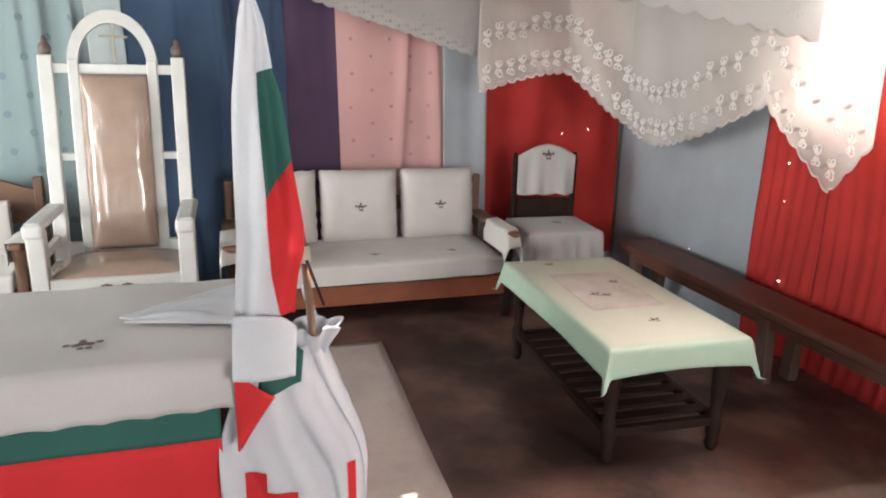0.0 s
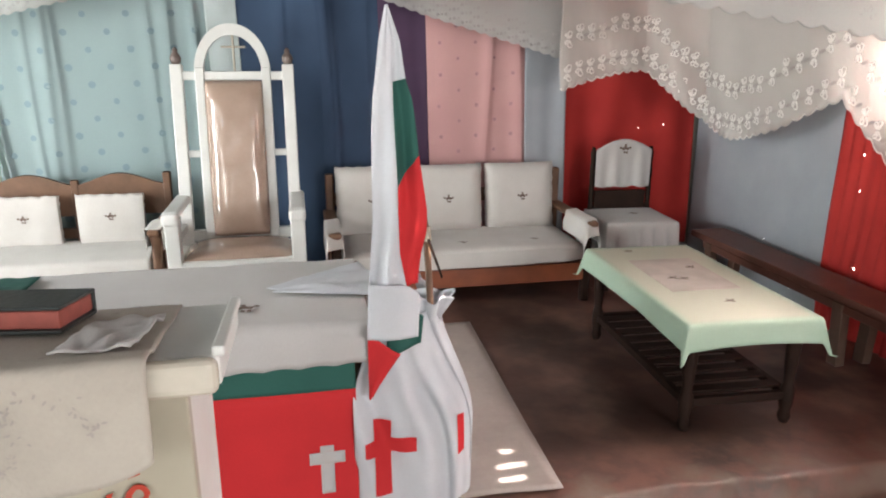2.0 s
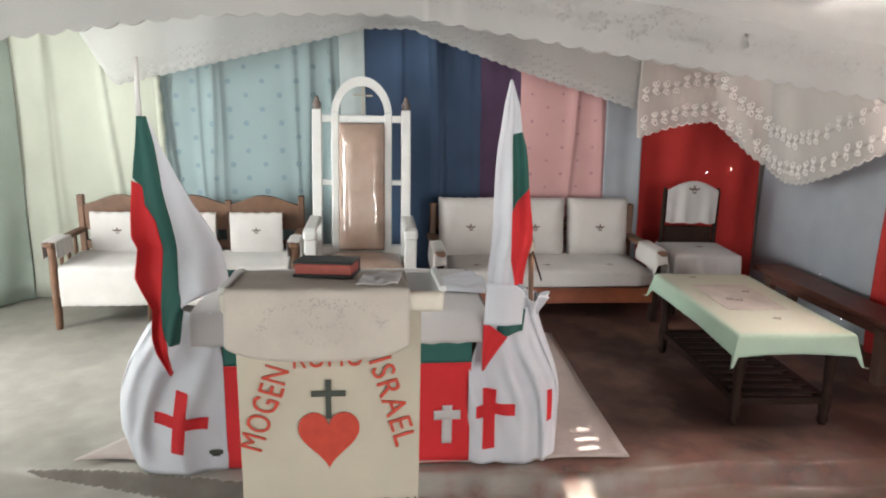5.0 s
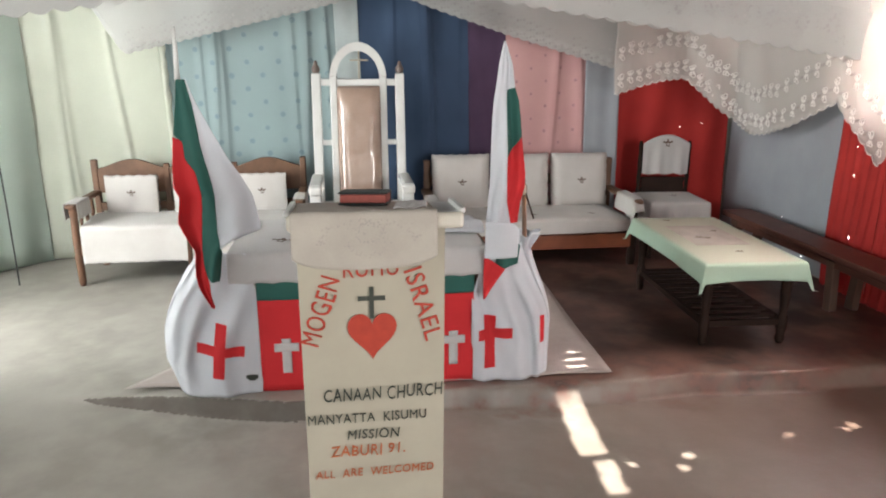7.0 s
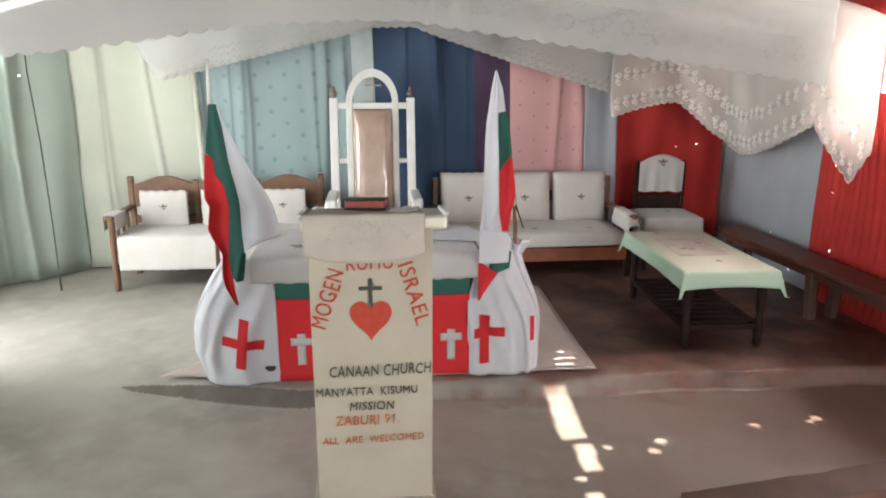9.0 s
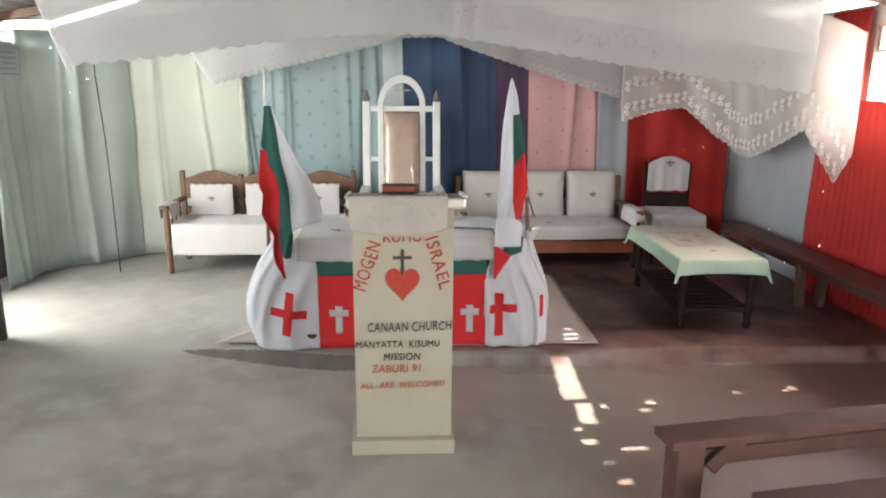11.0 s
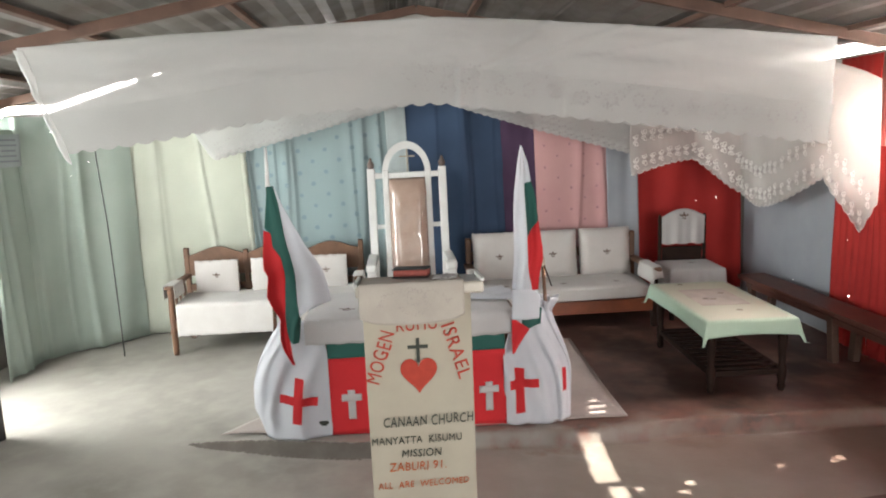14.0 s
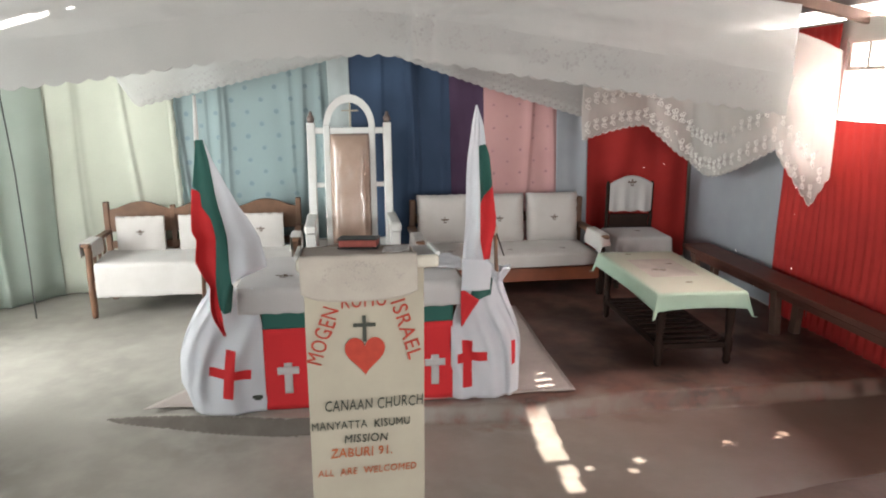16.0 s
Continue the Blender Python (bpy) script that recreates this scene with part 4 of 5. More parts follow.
def dining_chair():
    c = thing("dining_chair", (2.76, 3.42, DZ), "dark wooden chair draped with white covers", "chair", turn=-4)
    c.matrix_basis = c.matrix_basis @ Matrix.Diagonal((1, 1, 1.11, 1))
    for sx in (-1, 1):
        bm = bmesh.new()
        lathe(bm, (sx * 0.225, 0.40, 0), [(0.02, 0), (0.022, 0.4), (0.024, 0.46), (0.018, 0.5), (0.021, 0.6), (0.017, 0.64), (0.021, 0.72), (0.017, 0.78), (0.021, 0.84), (0.012, 0.885)], 10)
        smooth(part("back_post", bm, DARKWOOD, c))
        part("front_leg", one_box((sx * 0.23, -0.02, 0.22), (0.04, 0.04, 0.44), 0.006), DARKWOOD, c)
        part("side_stretcher", one_box((sx * 0.23, 0.19, 0.15), (0.022, 0.40, 0.03), 0.004), DARKWOOD, c)
    pts = [(-0.21, 0.62)] + [(-0.21 + 0.42 * k / 12, 0.855 + 0.07 * math.sin(math.pi * k / 12)) for k in range(13)] + [(0.21, 0.62)]
    bm = prism(pts, 0.022)
    bmesh.ops.translate(bm, verts=bm.verts, vec=(0, 0.39, 0))
    part("crest_board", bm, DARKWOOD, c)
    part("back_board", one_box((0, 0.40, 0.52), (0.40, 0.02, 0.14), 0.004), DARKWOOD, c)
    part("seat", one_box((0, 0.19, 0.41), (0.50, 0.46, 0.05), 0.015), DARKWOOD, c)
    def back_cover(u, v):
        x = -0.215 + 0.43 * u
        z = 0.625 + (0.87 + 0.07 * math.sin(math.pi * u) - 0.625) * v - 0.012 * abs(math.sin(u * 9)) * (1 - v)
        return x, 0.372 - 0.018 * fold(u, 15, 2) * (1 - v) - 0.008, z
    cv = cloth("back_cover", back_cover, 50, 14, WHITE, c, "white draped cloth over the chair back")
    part("flower", sprig(bmesh.new(), (0, 0.345, 0.875), 0.045), EMBROIDERY, cv, "dark embroidered flower sprig")
    def seat_cover(u, v):
        """A round-cornered cloth that falls in folds on all sides."""
        x, y = 2 * u - 1, 2 * v - 1
        r = max(abs(x), abs(y))
        over = max(0.0, r - 0.62) / 0.38
        k = 1 if r <= 0.62 else 0.62 / r
        X, Y = x * k / 0.62 * 0.265, y * k / 0.62 * 0.25
        ang = math.atan2(y, x)
        flare = over * (0.024 + 0.026 * math.sin(ang * 17 + 0.8 * math.sin(ang * 5)))
        n = Vector((X, Y)).normalized() if r > 0.01 else Vector((0, 0))
        return X + n.x * flare, 0.18 + Y + n.y * flare, 0.455 + 0.025 * max(0, 1 - (r / 0.62) ** 2) - over * 0.24 + 0.01 * abs(math.sin(ang * 14)) * over
    sc = cloth("seat_cover", seat_cover, 56, 56, WHITE, c, "white gathered seat cover")
    bm = sprig(bmesh.new(), (0, 0, 0), 0.04)
    bmesh.ops.transform(bm, matrix=pose(0, 0.12, 0.484, -90), verts=bm.verts)
    part("flower", bm, EMBROIDERY, sc, "dark embroidered flower sprig")
    return c


left_sofa()
right_sofa()
dining_chair()

# ---- low table with its cloth ----
def low_table():
    t = thing("coffee_table", (2.335, 2.075, DZ), "dark wooden low table with a slatted shelf", "table", turn=-2.5)
    W, L, H = 0.25, 0.53, 0.513
    for sx in (-1, 1):
        for sy in (-1, 1):
            bm = bmesh.new()
            lathe(bm, (sx * W, sy * L, 0), [(0.020, 0), (0.030, 0.03), (0.024, 0.06), (0.032, 0.10), (0.032, 0.17), (0.022, 0.20), (0.030, 0.30), (0.033, 0.38), (0.033, H)], 12)
            smooth(part("leg", bm, DARKWOOD, t))
        part("long_apron", one_box((sx * W, 0, H - 0.05), (0.025, 2 * L, 0.08), 0.004), DARKWOOD, t)
        part("shelf_side", one_box((sx * W, 0, 0.14), (0.03, 2 * L, 0.04), 0.004), DARKWOOD, t)
    for sy in (-1, 1):
        part("short_apron", one_box((0, sy * L, H - 0.05), (2 * W, 0.025, 0.08), 0.004), DARKWOOD, t)
        part("shelf_end", one_box((0, sy * L, 0.14), (2 * W, 0.03, 0.04), 0.004), DARKWOOD, t)
    for i in range(10):
        part("shelf_slat", one_box((0, -0.45 + 0.10 * i, 0.155), (2 * W - 0.02, 0.06, 0.014), 0.003), DARKWOOD, t)
    part("tabletop", one_box((0, 0, H + 0.01), (2 * W + 0.08, 2 * L + 0.08, 0.025), 0.006), DARKWOOD, t)
    return t


low_table()


def table_cloth():
    X, Y, z = 0.318, 0.605, 0.540
    drop = 0.115
    def f(u, v):
        x, y = (2 * u - 1) * (X + drop), (2 * v - 1) * (Y + drop)
        ox, oy = max(0, abs(x) - X), max(0, abs(y) - Y)
        sx, sy = (1 if x > 0 else -1), (1 if y > 0 else -1)
        over = math.hypot(ox, oy)
        dz = -(ox + oy) if ox and oy else -over
        k = 0.16 + 0.05 * math.sin(x * 11 + 1) * math.sin(y * 9)
        px = sx * (min(abs(x), X) + ox * k + (0.30 * min(ox, oy) if ox and oy else 0))
        py = sy * (min(abs(y), Y) + oy * k + (0.30 * min(ox, oy) if ox and oy else 0))
        dz = max(dz, -0.165) if ox and oy else dz + 0.018 * min(1, over / drop) * math.cos((y / Y if ox else x / X) * 1.5)
        return px, py, z + dz + 0.003 * noise.noise((x * 5, y * 5, 0))
    return f


def table_cloth_material():
    """Cream in the middle, dyed pale green towards the hem."""
    m = GREENCLOTH.copy()
    m.name = "bordered_table_cloth"
    nodes, link = m.node_tree.nodes, m.node_tree.links.new
    co = nodes.new("ShaderNodeTexCoord")
    sep = nodes.new("ShaderNodeSeparateXYZ")
    link(co.outputs["Object"], sep.inputs[0])
    def step_of(v, a, b):
        n = nodes.new("ShaderNodeMath")
        n.operation = "ABSOLUTE"
        link(v, n.inputs[0])
        r = nodes.new("ShaderNodeMapRange")
        r.interpolation_type = "SMOOTHSTEP"
        r.inputs[1].default_value, r.inputs[2].default_value = a, b
        link(n.outputs[0], r.inputs[0])
        return r.outputs[0]
    worst = nodes.new("ShaderNodeMath")
    worst.operation = "MAXIMUM"
    link(step_of(sep.outputs[0], 0.262, 0.338), worst.inputs[0])
    link(step_of(sep.outputs[1], 0.545, 0.63), worst.inputs[1])
    bsdf = nodes["Principled BSDF"]
    old = bsdf.inputs["Base Color"].links[0].from_socket
    mix = nodes.new("ShaderNodeMix")
    mix.data_type = "RGBA"
    mix.inputs[6].default_value = (0.50, 0.48, 0.385, 1)
    link(worst.outputs[0], mix.inputs[0])
    link(old, mix.inputs[7])
    link(mix.outputs[2], bsdf.inputs["Base Color"])
    return m


tc = thing("table_cloth", (2.335, 2.075, DZ), "pale green bordered cream cloth lying over the low table", "tablecloth", turn=-2.5)
cloth("cloth", table_cloth(), 64, 96, table_cloth_material(), tc, "cream cloth that shades into a pale green border")
part("centre_piece", one_box((0, 0.07, 0.5435), (0.36, 0.52, 0.003), 0.001), DOILY, tc, "pinkish centre piece")
for x, y in ((-0.08, 0.0), (0.1, 0.16), (-0.1, 0.5), (0.02, -0.36), (-0.03, -0.02)):
    bm = sprig(bmesh.new(), (0, 0, 0), 0.032)
    bmesh.ops.transform(bm, matrix=pose(x, y, 0.5475, -90, 0, 20), verts=bm.verts)
    part("flower", bm, EMBROIDERY, tc, "small dark embroidered flower")

# ---- wall bench and hall bench ----
def bench(at, turn, length, label, h=0.42, w=0.26, mat=RAWWOOD, legs=3):
    b = thing("wooden_bench", at, label, "bench", "plain benches", turn)
    part("seat_plank", one_box((0, 0, h), (w, length, 0.045), 0.006), mat, b)
    for i in range(legs):
        y = -length / 2 + 0.22 + (length - 0.44) * i / (legs - 1)
        for sx in (-1, 1):
            part("leg", one_box((sx * (w / 2 - 0.04), y, h / 2 - 0.012), (0.055, 0.075, h - 0.024), 0.005, Matrix.Rotation(sx * 0.06, 4, "Y")), RAWWOOD, b)
        part("cross_bar", one_box((0, y, h - 0.06), (w - 0.03, 0.05, 0.05), 0.004), mat, b)
    part("side_rail", one_box((-w / 2 + 0.02, 0, h - 0.05), (0.022, length - 0.3, 0.05), 0.004), mat, b)
    return b


bench((3.34, 2.02, DZ), 0, 2.9, "long red-brown wooden bench along the wall", 0.39, 0.27, BENCHWOOD)

# ---- altar ----
def altar():
    a = thing("altar_table", (0.02, 1.66, DZ), "altar table wrapped in white and red cloths", "altar")
    part("tabletop", one_box((-0.04, 0.02, 0.735), (1.34, 0.66, 0.035), 0.005), WOOD, a)
    for sx in (-1, 1):
        for sy in (-1, 1):
            part("leg", one_box((sx * 0.60 - 0.04, sy * 0.27 + 0.02, 0.36), (0.06, 0.06, 0.72), 0.005), WOOD, a)
    return a


altar()


def side_cloth(sx, name, label):
    """The white cloth wrapped round one end of the altar, bound at the top and spreading to the floor."""
    t = thing(name, (0.02, 1.29, DZ), label, "altar cloth", "white cloths of the altar")
    top = 0.76
    def inner_at(v):
        return (0.54 if sx > 0 else 0.56) + (0.09 if sx > 0 else 0.05) * max(0.0, (v - 0.62) / 0.38) ** 1.1
    def outer(v):
        low = 1 - v
        return (0.855 if sx < 0 else 0.875) + (0.205 if sx < 0 else 0.125) * math.sin(min(1, low * 1.6) * math.pi / 2) ** (1.0 if sx < 0 else 1.7) - 0.06 * max(0, 0.22 - v) / 0.22 * (1 if sx < 0 else 0.15)
    def f(u, v):
        z = top * v + 0.004
        o, inn = outer(v), inner_at(v)
        if u < 0.55:
            k = u / 0.55
            x = inn + (o - inn) * math.sin(k * math.pi / 2)
            y = -0.03 - 0.06 * (1 - v) * math.sin(k * math.pi) + 0.11 * (1 - math.cos(k * math.pi / 2))
        else:
            k = (u - 0.55) / 0.45
            x = o - 0.02 * k
            y = 0.08 + 0.55 * k
        w = (0.018 + 0.012 * math.sin(math.pi * v)) * fold(u * 2.6 + 0.5 * v * v, 10 if sx < 0 else 15, 2 + sx) * (0.45 + 0.55 * math.sin(math.pi * min(1, v + 0.25)))
        crease = 0.016 * noise.noise((u * 14, v * 5 + u * 6, 3 + sx))
        return sx * (x + w * 0.45 * (1 if k > 0.3 else 0.2)), y + w + crease, z
    ob = cloth("white_drape", f, 130, 40, SATIN, t)
    # the bound top: a ruffle tied to the pole
    def ruffle(u, v):
        ang = u * 2 * math.pi
        r = 0.035 + 0.05 * v + 0.016 * math.sin(ang * 7) * v
        return sx * 0.83 + r * math.cos(ang), 0.05 + r * 0.8 * math.sin(ang), 0.72 + 0.09 * v + 0.01 * math.sin(ang * 5)
    if sx > 0:
        cloth("tied_ruffle", ruffle, 56, 8, SATIN, t, "gathered ruffle tied at the pole")
    # the red cross sewn on the front, laid on the folds
    cx, cz = (-0.768, 0.255) if sx < 0 else (0.640, 0.230)
    pieces = [(cx, cz, 0.060, 0.29), (cx - 0.075, cz, 0.092, 0.056), (cx + 0.075, cz, 0.092, 0.056)] if sx < 0 else [(cx, cz, 0.062, 0.295), (cx - 0.048, cz + 0.045, 0.036, 0.058), (cx + 0.076, cz + 0.045, 0.092, 0.058)]
    src = bmesh.new()
    src.from_mesh(ob.data)
    bvh = BVHTree.FromBMesh(src)
    sewn_on(pieces, bvh, ob, 6 if sx < 0 else 0)
    if sx > 0:
        sewn_on([(0.935, 0.28, 0.03, 0.15)], bvh, ob, 0)
    else:
        sewn_on([(-0.619, 0.094, 0.036, 0.034), (-0.595, 0.098, 0.012, 0.022), (-0.643, 0.098, 0.012, 0.020)], bvh, ob, 4, INKDARK, "torn_patch", "small dark spot")
    src.free()
    return t


def sewn_on(pieces, bvh, ob, spin, mat=FLAGRED, name="red_cross", label="red cloth cross sewn on"):
    """Cloth pieces laid on the folds of the drape."""
    cx, cz = pieces[0][:2]
    bm = bmesh.new()
    for px, pz, w, h in pieces:
        nu, nv = max(6, int(w / 0.006)), max(6, int(h / 0.006))
        grid = [[bm.verts.new((px - w / 2 + w * a / nu, -0.5, pz - h / 2 + h * b / nv)) for b in range(nv + 1)] for a in range(nu + 1)]
        for a in range(nu):
            for b in range(nv):
                bm.faces.new((grid[a][b], grid[a + 1][b], grid[a + 1][b + 1], grid[a][b + 1]))
    bmesh.ops.rotate(bm, cent=Vector((cx, -0.5, cz)), matrix=Matrix.Rotation(radians(spin), 3, "Y"), verts=bm.verts)
    last = -0.06
    for v in bm.verts:
        hit = bvh.ray_cast(Vector((v.co.x, -0.5, v.co.z)), Vector((0, 1, 0)))
        last = hit[0].y if hit[0] else last
        v.co.y = last - 0.006
    part(name, bm, mat, ob, label)


side_cloth(-1, "altar_drape", "white satin cloth with a red cross, tied to the flag pole")
side_cloth(1, "altar_drape", "white satin cloth with a red cross, gathered beside the pole")


def front_cloth(z0, z1, mat, name, parent, nu=70, nv=12, lift=0.0):
    def f(u, v):
        x = -0.575 + 1.12 * u
        z = z0 + (z1 - z0) * v
        return x, -0.035 - lift - 0.010 * fold(x, 9, 4) * (1 - z / 0.8) , z
    return cloth(name, f, nu, nv, mat, parent)


fc = thing("altar_frontal", (0.025, 1.29, DZ), "red altar frontal with green band and white crosses", "altar cloth")
front_cloth(0.006, 0.512, FLAGRED, "red_field", fc)
front_cloth(0.512, 0.70, FLAGGREEN, "green_band", fc)
for cx in (-0.440, 0.436):
    def bar(x0, x1, z0, z1):
        return lambda u, v: (x0 + (x1 - x0) * u, -0.040 - 0.010 * fold(x0 + (x1 - x0) * u, 9, 4) * (1 - (z0 + (z1 - z0) * v) / 0.8), z0 + (z1 - z0) * v)
    c = cloth("white_cross", bar(cx - 0.024, cx + 0.024, 0.109, 0.301), 3, 8, WHITE, fc, "white cloth cross")
    cloth("cross_arm", bar(cx - 0.063, cx + 0.063, 0.230, 0.275), 8, 3, WHITE, c, thick=0.004)

ac = thing("altar_top_cloth", (0.02, 1.66, DZ), "white altar top cloth with scalloped hem and dark flowers", "tablecloth")


def top_cloth(u, v):
    x = -0.70 + 1.31 * u
    d = v * (0.74 + 0.155)
    hem = 0.010 * abs(math.sin(x * 26))
    if d < 0.74:
        return x, 0.34 - d, 0.762 + 0.004 * noise.noise((x * 6, d * 6, 2)) + 0.016 * max(0, noise.noise((x * 2.2, d * 3, 5))) * (1 if x > 0.1 else 0.3)
    e = d - 0.74
    return x, -0.40 - 0.02 * math.sin(min(1, e / 0.05) * 1.57) - 0.012 * fold(x, 10, 6) * e * 5, 0.762 - e + hem * e / 0.2


cloth("white_cloth", top_cloth, 130, 40, WHITE, ac)
for x, y, r in ((0.18, -0.24, 10), (-0.45, -0.2, -15), (0.5, 0.1, 30)):
    bm = sprig(bmesh.new(), (0, 0, 0), 0.055)
    bmesh.ops.transform(bm, matrix=pose(x, y, 0.775, -90, 0, r), verts=bm.verts)
    part("flower", bm, EMBROIDERY, ac, "dark embroidered flower sprig")


def loose_cloth(u, v):
    """A creased heap of white satin pulled over the altar's end."""
    x = 0.27 + 0.37 * u + 0.02 * math.sin(v * 5)
    y = -0.06 + 0.42 * (v - 0.5) * (0.12 + 0.88 * u) + 0.08 * u
    rise = (math.sin(math.pi * v) ** 0.5) * min(1, u * 2.5)
    return x, y, 0.778 + rise * (0.008 + 0.016 * u + 0.009 * fold(v + 0.6 * u, 13, 1) + 0.012 * noise.noise((u * 5, v * 6, 2)))


lc = cloth("satin_cloth", loose_cloth, 30, 40, SATIN)
lc.matrix_basis = pose(0.02, 1.66, DZ)
gc = cloth("green_cloth", lambda u, v: (-0.78 + 0.165 * u - 0.03 * v * (1 - u), 1.725 + 0.20 * v, DZ + 0.782 + 0.006 * noise.noise((u * 4, v * 5, 1))), 10, 14, FLAGGREEN)
tagged(gc, "folded dark green cloth lying on the altar", "cloth")
tagged(lc, "creased white satin cloth pulled towards the flag", "cloth")

mat_ob = cloth("floor_mat", lambda u, v: (-1.28 + 2.64 * u + 0.06 * v * (1 if u > 0.5 else 0) + 0.40 * min(1, v * 3) * max(0, 1 - 2 * u), 1.24 + 0.13 * max(0, min(1, (0.62 - u) / 0.55)) * (1 - v) + 1.76 * v + 0.01 * math.sin(u * 30) * (1 - v), DZ + 0.008 + 0.006 * fold(u * 3 + v, 6, 3) + 0.012 * max(0, 0.06 - v) * 10 * abs(math.sin(u * 9))), 60, 40, MAT, None, "", 0.004)
tagged(mat_ob, "pale worn plastic mat spread under the altar", "mat")

# ---- flags ----
def along(rows, z):
    """The row of a flag's seams at height z, between the rows that are given from the top down."""
    for a, b in zip(rows, rows[1:]):
        if z >= b[0]:
            k = max(0.0, min(1.0, (a[0] - z) / (a[0] - b[0])))
            return [p + (q - p) * k for p, q in zip(a[1:], b[1:])]
    return list(rows[-1][1:])


def band(name, rows, i, z0, z1, mat, owner, slant0=0.0, slant1=0.0, deep=0.03, lift=0.0, seed=0.0, front=0.0):
    """The cloth between seams i and i + 1 of the rows, from height z0 down to z1."""
    def f(u, v):
        z = z0 + slant0 * u + (z1 + slant1 * u - z0 - slant0 * u) * v
        r = along(rows, z)
        x = r[i] + (r[i + 1] - r[i]) * u
        a, b = r[0], r[-1]
        k = (x - a) / max(0.02, b - a)
        full = min(1, (rows[0][0] - z) * 2.2)
        y = -0.03 - deep * full * (math.sin(k * 7.5 + z * 2.5 + seed) + 0.5 * math.sin(k * 15 - z * 4)) - 0.01 * noise.noise((k * 3, z * 6, seed)) - lift - front * max(0.0, min(1.0, (1.05 - z) / 0.3))
        return x, y, z
    return cloth(name, f, 24, 60, mat, owner, thick=0.002)


def left_flag():
    t = thing("flag", (-0.83, 1.27, DZ), "white, green and red flag hanging from a wooden pole", "flag", "flags beside the altar")
    bm = rod(bmesh.new(), (-0.075, 0.15, 0.05), (-0.006, 0, 1.60), 0.013, 0.011, 10)
    smooth(part("pole", bm, WOOD, t))
    bm = rod(bmesh.new(), (-0.006, 0, 1.60), (0.0, 0, 1.84), 0.013, 0.008, 10)
    smooth(part("pole_tip", bm, PAINT, t, "white painted pole tip"))
    # height; then the seams: red edge, red to green, green to white, white edge
    rows = [(1.607, -0.010, -0.008, 0.033, 0.036), (1.496, -0.022, -0.020, 0.054, 0.074), (1.354, -0.045, -0.042, 0.071, 0.137), (1.319, -0.048, -0.005, 0.075, 0.157), (1.238, -0.057, -0.003, 0.089, 0.195), (1.180, -0.062, 0.045, 0.104, 0.231),
            (1.106, -0.063, 0.060, 0.119, 0.273), (1.061, -0.040, 0.061, 0.125, 0.294), (0.940, -0.050, 0.058, 0.131, 0.325), (0.888, -0.022, 0.054, 0.133, 0.332), (0.809, 0.030, 0.053, 0.150, 0.167), (0.690, 0.025, 0.072, 0.136, 0.141), (0.627, 0.038, 0.090, 0.119, 0.122), (0.529, 0.085, 0.097, 0.099, 0.100)]
    band("white_stripe", rows, 2, 1.607, 0.812, SATIN, t, 0.0, 0.085, 0.022, 0.0, 1, 0.10)
    band("green_stripe", rows, 1, 1.607, 0.675, FLAGGREEN, t, 0, -0.02, 0.022, 0.004, 1, 0.10)
    band("red_stripe", rows, 0, 1.345, 0.529, FLAGRED, t, -0.01, 0.0, 0.022, 0.008, 1, 0.10)
    return t


